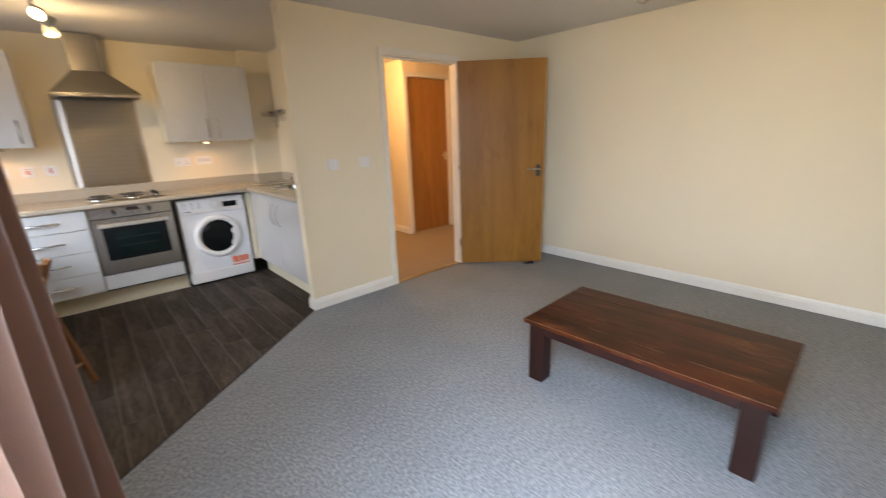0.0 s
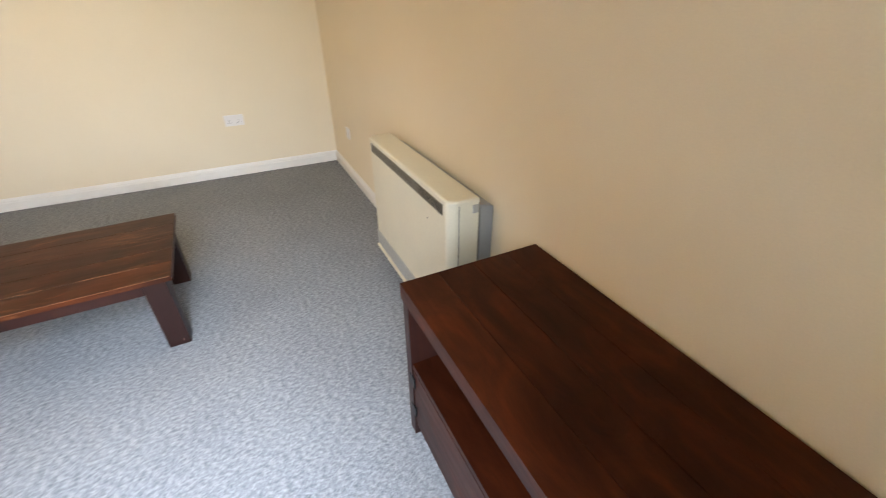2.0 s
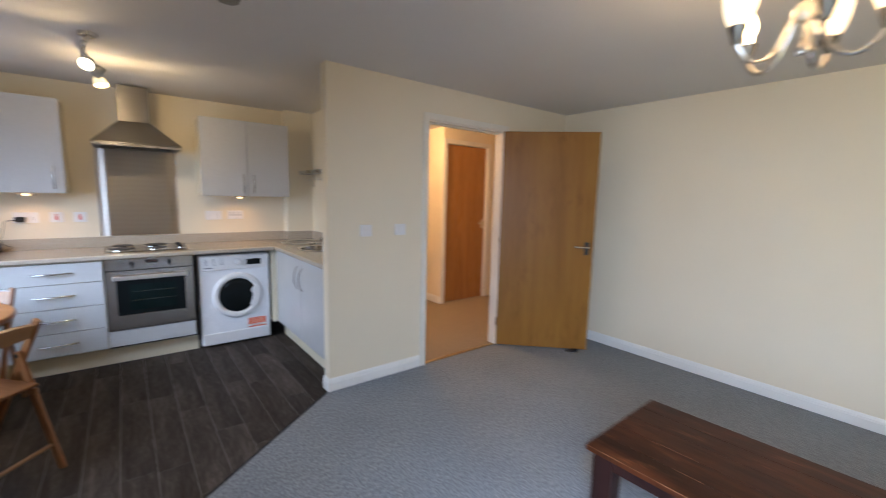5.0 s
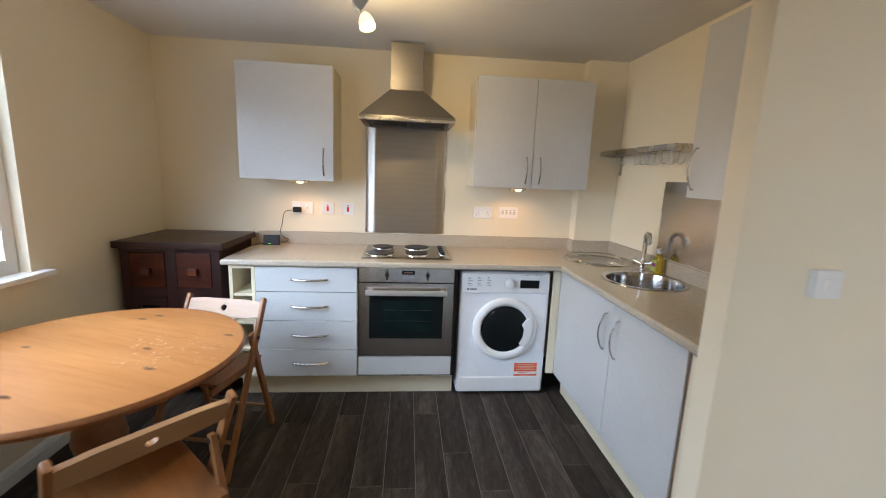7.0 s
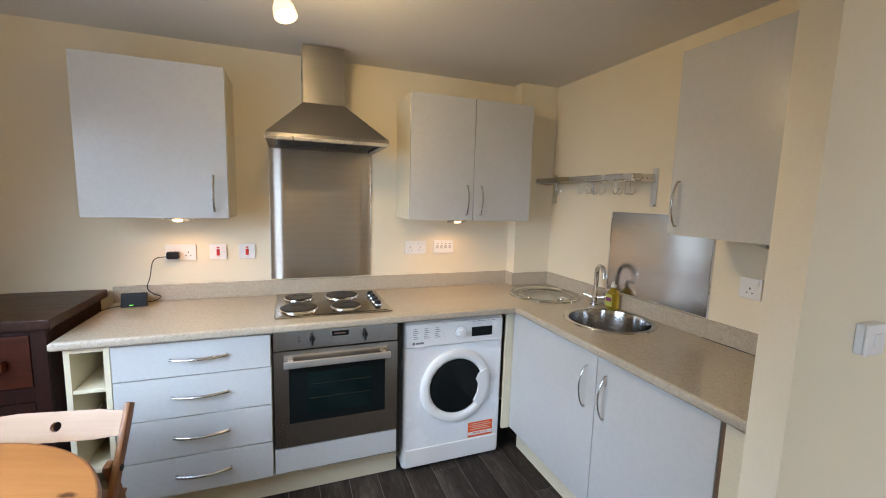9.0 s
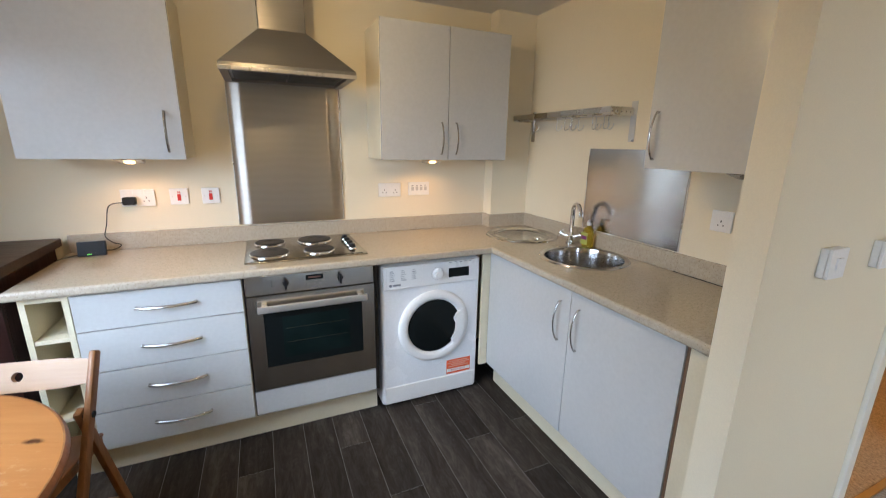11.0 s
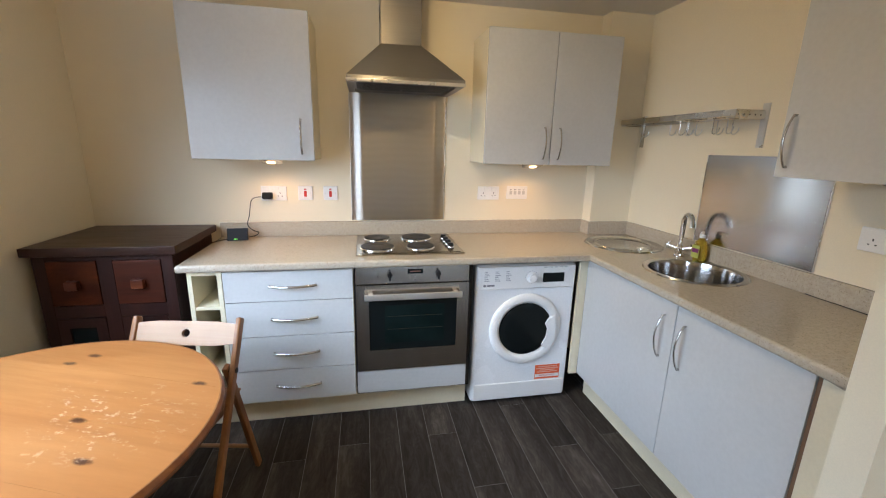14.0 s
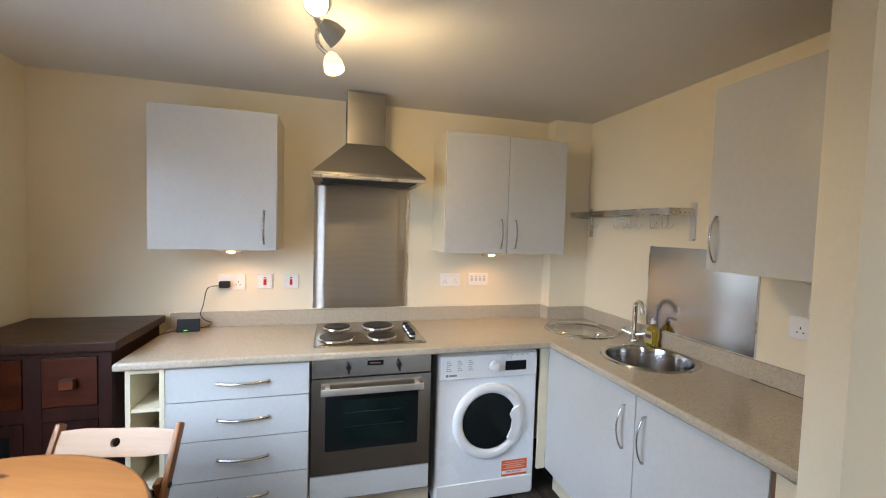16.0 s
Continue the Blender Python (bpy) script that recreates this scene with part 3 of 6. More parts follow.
def architrave(name, x0, x1, y, top, out=-1, w=0.058):
    bm = B()
    a, b = (y - 0.018, y) if out < 0 else (y, y + 0.018)
    bx(bm, x0 - w, x0, a, b, 0, top + w, 0.004)
    bx(bm, x1, x1 + w, a, b, 0, top + w, 0.004)
    bx(bm, x0 + 0.0005, x1 - 0.0005, a, b, top, top + w, 0.004)
    return structure(name, bm, DOOR_TRIM, "white painted moulded architrave round the doorway", "door frame")


architrave("trim_doorway", 2.333, 3.192, DOORY, 2.042, -1, 0.052)
architrave("trim_hall_door", 3.702, 4.430, 4.46, 2.112, -1, 0.055)


def lever(parent, at, side, along, mat, tag, back=None):
    """Lever handle on a short plate; side: the way it faces, along: the way the lever points."""
    at, s, l = Vector(at), Vector(side), Vector(along)
    up = Vector((0, 0, 1))
    m = Matrix((l, up, s)).transposed().to_4x4()
    m.translation = at
    bm = B()
    bx(bm, -0.021, 0.021, -0.075, 0.045, 0, 0.008, 0.004, 2, m)
    plate = part("door_handle", bm, back or mat, parent, tag)
    bm = B()
    rod(bm, at + s * 0.008, at + s * 0.05, 0.010)
    sweep(bm, [at + s * 0.045, at + s * 0.05 + l * 0.03, at + s * 0.048 + l * 0.07, at + s * 0.044 + l * 0.115], 0.0095, 10)
    part("lever", bm, mat, plate)


hinge, tip = Vector((3.180, 2.958, 0)), Vector((3.792, 2.352, 0))
d1 = thing("door_1", (hinge.x, hinge.y, 0.008), "open flush oak-veneered door with a chrome lever", "door", kind="structure", turn=math.degrees(math.atan2(tip.y - hinge.y, tip.x - hinge.x)))
length = (tip - hinge).length
bm = B()
bx(bm, 0.0, length, 0.0, 0.044, 0.0, 2.035, 0.002)
part("leaf", bm, VENEER, d1, local=True)
dirn = (tip - hinge).normalized()
nrm = Vector((dirn.y, -dirn.x, 0))
lever(d1, hinge + dirn * (length - 0.06) + Vector((0, 0, 1.0)) + nrm * 0.0, nrm, -dirn, CHROME, "chrome lever handle on a dark plate", IRON)
lever(d1, hinge + dirn * (length - 0.06) + Vector((0, 0, 1.0)) - nrm * 0.0445, -nrm, -dirn, CHROME, "chrome lever handle")
for z in (0.22, 1.0, 1.82):
    bm = B()
    bx(bm, -0.012, 0.004, 0.006, 0.038, z - 0.05, z + 0.05, 0.002)
    rod(bm, (-0.008, 0.0, z - 0.05), (-0.008, 0.0, z + 0.05), 0.006)
    part("hinge", bm, SATIN, d1, "steel butt hinge", local=True)

d2 = thing("door_2", (4.12, 4.50, 0.008), "closed flush reddish veneered door in the hallway", "door", kind="structure")
bm = B()
bx(bm, 3.712, 4.420, 4.485, 4.525, 0.008, 2.104, 0.002)
part("leaf", bm, HALL_VENEER, d2)
lever(d2, (4.375, 4.485, 1.07), (0, -1, 0), (-1, 0, 0), CHROME, "chrome lever handle")
bm = B()
for x in (3.691, 4.421):
    bx(bm, x, x + 0.02, 4.462, 4.578, 0, 2.121)
bx(bm, 3.711, 4.421, 4.462, 4.578, 2.106, 2.121)
part("door_lining", bm, DOOR_TRIM, d2)

stop = thing("door_stop", (3.66, 2.42, 0), "small black rubber door wedge on the carpet", "door stop", turn=-45)
bm = B()
prism(bm, [(-0.06, 0.0), (0.05, 0.0), (0.05, 0.028), (-0.06, 0.004)], -0.018, 0.018, FACE_SOUTH)
part("wedge", bm, BLACK, stop, local=True)

# ---- kitchen units ----


def bow_handle(parent, a, b, out, mat=None, bow=0.030, r=0.0062):
    """A bowed bar handle from a to b, standing off along out."""
    a, b, o = Vector(a), Vector(b), Vector(out)
    n = 14
    pts = [a] + [a.lerp(b, k / n) + o * (0.010 + bow * math.sin(math.pi * k / n) ** 0.8) for k in range(n + 1)] + [b]
    bm = B()
    sweep(bm, pts, r, 10, 0.62)
    return part("handle", bm, mat or HANDLE, parent, "bowed satin steel handle")


def carcass(bm, x0, x1, y0, y1, z0, z1, t=0.018, open_side="y-"):
    """A cabinet box open at the front."""
    bx(bm, x0, x1, y0, y1, z0, z0 + t)
    bx(bm, x0, x1, y0, y1, z1 - t, z1)
    if open_side == "y-":
        bx(bm, x0, x0 + t, y0, y1, z0 + t, z1 - t)
        bx(bm, x1 - t, x1, y0, y1, z0 + t, z1 - t)
        bx(bm, x0 + t, x1 - t, y1 - t, y1, z0 + t, z1 - t)
    else:
        bx(bm, x0, x1, y0, y0 + t, z0 + t, z1 - t)
        bx(bm, x0, x1, y1 - t, y1, z0 + t, z1 - t)
        bx(bm, x1 - t, x1, y0 + t, y1 - t, z0 + t, z1 - t)
    return bm


# open bottle rack at the end of the run
wr = thing("wine_rack_unit", (-0.47, 4.66, 0), "narrow cream open bottle rack unit under the worktop", "cabinet")
bm = B()
carcass(bm, -0.548, -0.398, FRONT + 0.004, 4.95, 0.15, 0.879, 0.020)
part("body", bm, CREAM, wr)
for k in range(3):
    z = 0.15 + (k + 1) * 0.178
    bm = B()
    bx(bm, -0.527, -0.419, FRONT + 0.008, 4.92, z, z + 0.016)
    part("shelf", bm, CREAM, wr)

du = thing("drawer_unit", (-0.09, 4.66, 0), "white gloss four-drawer base unit with bowed handles", "cabinet")
bm = B()
carcass(bm, -0.396, 0.216, FRONT + 0.02, 4.95, 0.15, 0.879)
part("body", bm, CREAM, du)
for z0, z1 in ((0.718, 0.872), (0.531, 0.714), (0.343, 0.527), (0.161, 0.339)):
    bm = B()
    bx(bm, -0.394, 0.214, FRONT, FRONT + 0.019, z0, z1, 0.0025)
    dr = part("drawer", bm, LACQUER, du)
    zc = z0 + (z1 - z0) * 0.52
    bow_handle(dr, (-0.185, FRONT, zc), (0.035, FRONT, zc), (0, -1, 0), bow=0.024)

bm = B()
bx(bm, -0.53, 0.845, FRONT + 0.085, FRONT + 0.101, 0.0, 0.149)
bx(bm, 0.829, 0.845, FRONT + 0.101, 4.9, 0.0, 0.149)
solid("plinth_cooker_run", bm, CREAM, "cream kickboard under the drawers and oven", "kickboard", kind="structure")
bm = B()
bx(bm, SINKF + 0.070, SINKF + 0.086, 3.074, 4.42, 0.0, 0.149)
solid("plinth_sink_run", bm, CREAM, "cream kickboard under the sink unit", "kickboard", kind="structure")

# oven
ov = thing("built_in_oven", (0.522, 4.66, 0.15), "stainless steel built-in oven with a black glass door", "oven")
# housing coloured near-black, so the gaps round the oven fronts look shaded
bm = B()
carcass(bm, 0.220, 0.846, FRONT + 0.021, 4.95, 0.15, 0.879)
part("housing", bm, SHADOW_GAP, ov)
bm = B()
bx(bm, 0.226, 0.820, FRONT, FRONT + 0.020, 0.786, 0.878, 0.003)
cp = part("control_panel", bm, STEEL, ov, "brushed steel control panel")
bm = B()
bx(bm, 0.492, 0.572, FRONT - 0.0015, FRONT, 0.838, 0.862)
part("display", bm, BLACK_GLASS, cp, "dark clock display")
bm = B()
bx(bm, 0.503, 0.560, FRONT - 0.0020, FRONT - 0.0016, 0.847, 0.853)
part("digits", bm, plain("brown_digits", (0.16, 0.07, 0.05), 0.4, depth=0), cp)
for x in (0.400, 0.652):
    bm = B()
    lathe(bm, [(0.0, 0.0), (0.014, 0.0), (0.013, 0.016), (0.0, 0.018)], n=18, m=Matrix.Translation((x, FRONT, 0.836)) @ FACE_SOUTH)
    bx(bm, x - 0.005, x + 0.005, FRONT - 0.026, FRONT - 0.010, 0.808, 0.858, 0.002)
    part("knob", bm, BLACK, cp, "black twist knob")
for x, z in ((0.340, 0.845), (0.340, 0.826)):
    bm = B()
    rod(bm, (x, FRONT, z), (x, FRONT - 0.002, z), 0.003, n=10)
    part("indicator", bm, BLACK, cp)
for x in (0.505, 0.532, 0.559):
    bm = B()
    rod(bm, (x, FRONT, 0.818), (x, FRONT - 0.005, 0.818), 0.004, n=10)
    part("button", bm, CHROME, cp)
bm = B()
bx(bm, 0.520, 0.545, FRONT - 0.001, FRONT, 0.800, 0.804)
part("badge", bm, INK, cp)
bm = B()
gx0, gx1, gz0, gz1 = 0.292, 0.756, 0.418, 0.705
bx(bm, 0.226, 0.820, FRONT - 0.006, FRONT + 0.020, 0.300, gz0)
bx(bm, 0.226, 0.820, FRONT - 0.006, FRONT + 0.020, gz1, 0.782)
bx(bm, 0.226, gx0, FRONT - 0.006, FRONT + 0.020, gz0, gz1)
bx(bm, gx1, 0.820, FRONT - 0.006, FRONT + 0.020, gz0, gz1)
od = part("door", bm, STEEL, ov, "steel framed oven door")
bm = B()
bx(bm, gx0, gx1, FRONT - 0.004, FRONT + 0.006, gz0, gz1)
gl = part("glass", bm, BLACK_GLASS, od, "black glass")
bm = B()
bx(bm, 0.372, 0.690, FRONT - 0.0055, FRONT - 0.0041, 0.455, 0.668, 0.0005)
part("inner_window", bm, OVEN_WINDOW, od)
for z in (0.535, 0.607):
    bm = B()
    rod(bm, (0.385, FRONT - 0.0062, z), (0.678, FRONT - 0.0062, z), 0.0012, n=6)
    part("rack", bm, HOB_STEEL, od)
bm = B()
bx(bm, 0.270, 0.776, FRONT - 0.050, FRONT - 0.036, 0.712, 0.745, 0.004)
for x in (0.300, 0.746):
    bx(bm, x - 0.012, x + 0.012, FRONT - 0.037, FRONT - 0.005, 0.720, 0.740, 0.002)
part("handle", bm, plain("bright_steel_bar", (0.86, 0.84, 0.80), 0.42, 1.0, var=0.03, depth=0.0), od, "flat bright steel bar handle")
bm = B()
bx(bm, 0.224, 0.822, FRONT, FRONT + 0.019, 0.165, 0.292, 0.0025)
part("lower_panel", bm, LACQUER, ov, "white gloss panel")

# washing machine
WX0, WX1, WY = 0.866, 1.466, 4.400
wm = thing("washing_machine", (1.166, 4.67, 0), "white front-loading washing machine with a black porthole", "washing machine")
bm = B()
bx(bm, WX0, WX1, WY, WY + 0.53, 0.012, 0.856, 0.022, 4)
part("body", bm, WHITE_ENAMEL, wm)
for x in (WX0 + 0.05, WX1 - 0.05):
    for y in (WY + 0.06, WY + 0.47):
        bm = B()
        rod(bm, (x, y, 0), (x, y, 0.02), 0.02)
        part("foot", bm, BLACK, wm)
bm = B()
bx(bm, WX0 + 0.012, WX1 - 0.012, WY - 0.010, WY + 0.02, 0.716, 0.848, 0.007, 3)
cp = part("control_panel", bm, WHITE_PLASTIC, wm)
bm = B()
bx(bm, WX0 + 0.03, WX0 + 0.235, WY - 0.0125, WY - 0.006, 0.722, 0.842, 0.004)
dt = part("detergent_drawer", bm, WHITE_PLASTIC, cp)
bm = B()
prism(bm, [(WX0 + 0.05, 0.728), (WX0 + 0.15, 0.728), (WX0 + 0.07, 0.712)], 0.0, 0.012, Matrix.Translation((0, WY - 0.004, 0)) @ FACE_SOUTH)
part("grip", bm, WHITE_PLASTIC, dt)
bm = B()
for c in range(3):
    for k in range(6):
        w = 0.030 - 0.006 * ((k * 7 + c * 3) % 3)
        bx(bm, WX0 + 0.048 + c * 0.062, WX0 + 0.048 + c * 0.062 + w, WY - 0.0132, WY - 0.0126, 0.768 + k * 0.0105, 0.771 + k * 0.0105)
tagged(part("printed_lines", bm, INK, dt, "rows of small grey print"), kind="stuff")
bm = B()
rod(bm, (WX0 + 0.052, WY - 0.0126, 0.743), (WX0 + 0.052, WY - 0.0134, 0.743), 0.008, n=18)
bx(bm, WX0 + 0.064, WX0 + 0.108, WY - 0.0134, WY - 0.0126, 0.738, 0.748)
part("badge", bm, INK, dt)
bm = B()
lathe(bm, [(0.0, 0.0), (0.030, 0.0), (0.027, 0.010), (0.021, 0.012), (0.020, 0.028), (0.0, 0.030)], n=28, m=Matrix.Translation((WX0 + 0.325, WY - 0.010, 0.783)) @ FACE_SOUTH)
part("programme_dial", bm, WHITE_PLASTIC, cp, "round white programme dial")
bm = B()
for k in range(16):
    a = k * math.tau / 16
    rod(bm, (WX0 + 0.325 + 0.037 * math.cos(a), WY - 0.0096, 0.783 + 0.037 * math.sin(a)), (WX0 + 0.325 + 0.037 * math.cos(a), WY - 0.0108, 0.783 + 0.037 * math.sin(a)), 0.002, n=6)
tagged(part("dial_marks", bm, INK, cp), kind="stuff")
bm = B()
bx(bm, WX0 + 0.392, WX0 + 0.520, WY - 0.0125, WY - 0.008, 0.752, 0.806, 0.003)
part("display", bm, BLACK_GLASS, cp, "black display window")
for k in range(6):
    bm = B()
    lathe(bm, [(0.0, 0.0), (0.007, 0.0), (0.006, 0.004), (0.0, 0.005)], n=14, m=Matrix.Translation((WX0 + 0.402 + k * 0.030, WY - 0.010, 0.826)) @ FACE_SOUTH)
    part("button", bm, WHITE_PLASTIC, cp)
bm = B()
for k in range(5):
    bx(bm, WX0 + 0.394 + k * 0.031, WX0 + 0.412 + k * 0.031, WY - 0.0112, WY - 0.0104, 0.838, 0.841)
tagged(part("printed_lines", bm, INK, cp), kind="stuff")
PC = Vector((WX0 + 0.310, WY, 0.470))
bm = B()
lathe(bm, [(0.158, 0.0), (0.214, 0.0), (0.216, 0.008), (0.211, 0.017), (0.198, 0.023), (0.180, 0.024), (0.166, 0.019), (0.159, 0.008)], n=64, m=Matrix.Translation(PC) @ FACE_SOUTH)
port = part("porthole_door", bm, WHITE_PLASTIC, wm, "white porthole ring")
bm = B()
lathe(bm, [(0.160, 0.006), (0.152, 0.014), (0.120, 0.022), (0.06, 0.027), (0.0, 0.028)], n=48, m=Matrix.Translation(PC) @ FACE_SOUTH)
part("glass", bm, BLACK_GLASS, port, "dark porthole glass")
bm = B()
prism(bm, [(0.168, 0.085), (0.128, 0.060), (0.112, 0.035), (0.128, 0.0), (0.122, -0.05), (0.100, -0.098), (0.120, -0.115), (0.170, -0.070), (0.182, 0.0)], 0.010, 0.031, Matrix.Translation(PC) @ FACE_SOUTH)
part("catch_grip", bm, WHITE_PLASTIC, port)
bm = B()
bx(bm, WX0 + 0.016, WX1 - 0.016, WY - 0.005, WY + 0.02, 0.022, 0.128, 0.006, 3)
part("service_panel", bm, WHITE_PLASTIC, wm)
bm = B()
bx(bm, WX0 + 0.395, WX0 + 0.552, WY - 0.0012, WY, 0.134, 0.226)
st = part("sticker", bm, ORANGE, wm, "orange warning sticker with a white strip")
bm = B()
bx(bm, WX0 + 0.397, WX0 + 0.550, WY - 0.0018, WY - 0.0013, 0.146, 0.166)
part("white_strip", bm, PAPER, st)
bm = B()
for k, (z, w) in enumerate(((0.212, 0.060), (0.200, 0.072), (0.189, 0.050), (0.178, 0.066))):
    bx(bm, WX0 + 0.473 - w, WX0 + 0.473 + w, WY - 0.0018, WY - 0.0013, z, z + 0.005)
tagged(part("printed_lines", bm, plain("pale_print", (0.8, 0.45, 0.35), 0.6, depth=0), st), kind="stuff")
lettering("IMPORTANT", 0.017, Matrix.Translation((WX0 + 0.473, WY - 0.0022, 0.156)) @ FACE_SOUTH, RED_INK, st)

# dark recess beside the machine and corner filler
bm = B()
bx(bm, 1.500, 1.518, FRONT + 0.062, FRONT + 0.078, 0.15, 0.879)
bx(bm, 1.484, 1.534, FRONT + 0.040, FRONT + 0.058, 0.15, 0.879, 0.002)
solid("corner_post", bm, CREAM, "cream filler post in the unit corner", "cabinet panel", kind="structure")

# sink unit
su = thing("sink_unit", (1.83, 3.76, 0), "white gloss double-door base unit under the sink", "cabinet")
bm = B()
carcass(bm, SINKF + 0.020, 2.07, 3.155, 4.395, 0.15, 0.70, open_side="x-")
part("body", bm, CREAM, su)
for y0, y1, hy in ((3.709, 4.405, 3.770), (3.172, 3.705, 3.650)):
    bm = B()
    bx(bm, SINKF, SINKF + 0.019, y0, y1, 0.153, 0.876, 0.0025)
    dd = part("door", bm, LACQUER, su)
    bow_handle(dd, (SINKF, hy, 0.610), (SINKF, hy, 0.800), (-1, 0, 0), bow=0.028)
bm = B()
bx(bm, SINKF + 0.004, SINKF + 0.030, 3.074, 3.158, 0.0, 0.879, 0.002)
part("end_filler", bm, CREAM, su)
bm = B()
bx(bm, SINKF + 0.006, SINKF + 0.019, 3.159, 3.170, 0.153, 0.879)
part("edge_gap", bm, plain("brown_board_edge", (0.16, 0.09, 0.05), 0.6), su)

# worktop, L-shaped, with the bowl cut out
SC, SR = Vector((1.845, 3.985)), 0.205
DC, DR = Vector((1.850, 4.560)), 0.205
wt = thing("worktop", (0.6, 4.66, 0.88), "speckled cream laminate worktop with rounded edge", "worktop")
bm = B()
outline = [(-0.582, 4.335), (1.500, 4.335), (1.500, 3.072), (SINKX, 3.072), (SINKX, 4.965), (-0.582, 4.965)]
hole = [(SC.x + SR * math.cos(k * math.tau / 64), SC.y + SR * math.sin(k * math.tau / 64)) for k in range(64)]
for loop in (outline, hole):
    vs = [bm.verts.new((x, y, TOP)) for x, y in loop]
    for i in range(len(vs)):
        bm.edges.new((vs[i], vs[(i + 1) % len(vs)]))
bmesh.ops.triangle_fill(bm, use_beauty=True, use_dissolve=False, edges=bm.edges[:])
under = bmesh.ops.extrude_face_region(bm, geom=bm.faces[:])["geom"]
for v in under:
    if isinstance(v, bmesh.types.BMVert):
        v.co.z = 0.880
bmesh.ops.recalc_face_normals(bm, faces=bm.faces[:])
front = []
for e in bm.edges:
    a, b = e.verts[0].co, e.verts[1].co
    if abs(a.z - b.z) < 1e-6 and any(abs(a[i] - q) < 1e-6 and abs(b[i] - q) < 1e-6 for i, q in ((1, 4.335), (0, 1.500), (0, -0.582))):
        front.append(e)
bmesh.ops.bevel(bm, geom=front, offset=0.012, segments=4, profile=0.5, affect="EDGES", clamp_overlap=True)
part("top", bm, WORKTOP, wt, smooth=True)
for i, p in enumerate(((-0.575, 1.80, 4.965, NORTH), (1.782, 1.80, 4.862, 4.965), (1.80, SINKX, 4.862, 4.88), (SINKX - 0.018, SINKX, 3.072, 4.862))):
    bm = B()
    bx(bm, p[0], p[1], p[2], p[3], TOP + 0.0005, TOP + 0.088, 0.002)
    part("upstand", bm, WORKTOP, wt)

bm = B()
sweep(bm, [(SINKX - 0.0195 - 0.0008 * math.sin(i * 2.3), 3.08 + 0.56 * i / 24, TOP + 0.001 + 0.0006 * math.sin(i * 1.1)) for i in range(25)], 0.0022, 6)
part("sealant", bm, SHADOW_GAP, wt, "dark worn sealant line")

# sink bowl, drainer, tap
sk = thing("sink_bowl", (SC.x, SC.y, TOP), "round stainless steel inset sink bowl", "sink")
bm = B()
lathe(bm, [(SR + 0.022, 0.0), (SR + 0.018, 0.006), (SR + 0.004, 0.007), (SR - 0.006, 0.002), (SR - 0.012, -0.02), (SR - 0.024, -0.13), (SR - 0.06, -0.155), (0.04, -0.162), (0.036, -0.170), (0.0, -0.170)], (SC.x, SC.y, TOP), 64)
part("bowl", bm, STEEL_Y, sk)
bm = B()
for k in range(6):
    a = radians(-28 + (k % 3) * 5)
    r, z = SR - 0.019, TOP - 0.045 - 0.014 * (k // 3)
    rod(bm, (SC.x + r * math.cos(a), SC.y + r * math.sin(a), z), (SC.x + (r - 0.006) * math.cos(a), SC.y + (r - 0.006) * math.sin(a), z), 0.005, n=8)
tagged(part("overflow_slots", bm, BLACK, sk, "dark overflow slots"), kind="stuff")
bm = B()
lathe(bm, [(0.0, 0.0), (0.030, 0.0), (0.034, 0.004), (0.0, 0.006)], (SC.x, SC.y, TOP - 0.168), 24)
part("waste", bm, CHROME, sk)
cl = thing("sponge_cloth", (SC.x - 0.03, SC.y + 0.04, TOP - 0.16), "white folded cleaning cloth lying in the sink", "cloth")
bm = B()
bmesh.ops.create_grid(bm, x_segments=16, y_segments=12, size=0.5)
for v in bm.verts:
    x, y = v.co.x, v.co.y
    v.co = Vector((SC.x - 0.02 + x * 0.13, SC.y + 0.03 + y * 0.09, TOP - 0.135 + 0.03 * x + 0.012 * noise.noise(Vector((x * 5, y * 5, 0)))))
bmesh.ops.solidify(bm, geom=bm.faces[:], thickness=0.006)
part("cloth", bm, PAPER, cl)
dn = thing("round_drainer", (DC.x, DC.y, TOP), "round stainless steel drainer plate set in the worktop", "drainer")
bm = B()
lathe(bm, [(DR + 0.022, 0.0), (DR + 0.019, 0.008), (DR + 0.012, 0.011), (DR + 0.004, 0.010), (DR - 0.010, 0.003), (DR - 0.022, 0.0012), (0.0, 0.0008)], (DC.x, DC.y, TOP), 72)
part("dish", bm, DISH, dn)
bm = B()
lathe(bm, [(DR - 0.030, 0.001), (DR - 0.034, 0.006), (DR - 0.042, 0.007), (DR - 0.048, 0.002)], (DC.x, DC.y, TOP), 72)
part("raised_ring", bm, DISH, dn)
bm = B()
lathe(bm, [(0.030, 0.0), (0.030, 0.004), (0.024, 0.006), (0.012, 0.003), (0.0, 0.003)], (DC.x + 0.05, DC.y - 0.115, TOP + 0.0008), 24)
part("drain_outlet", bm, CHROME, dn, "chrome drain outlet")

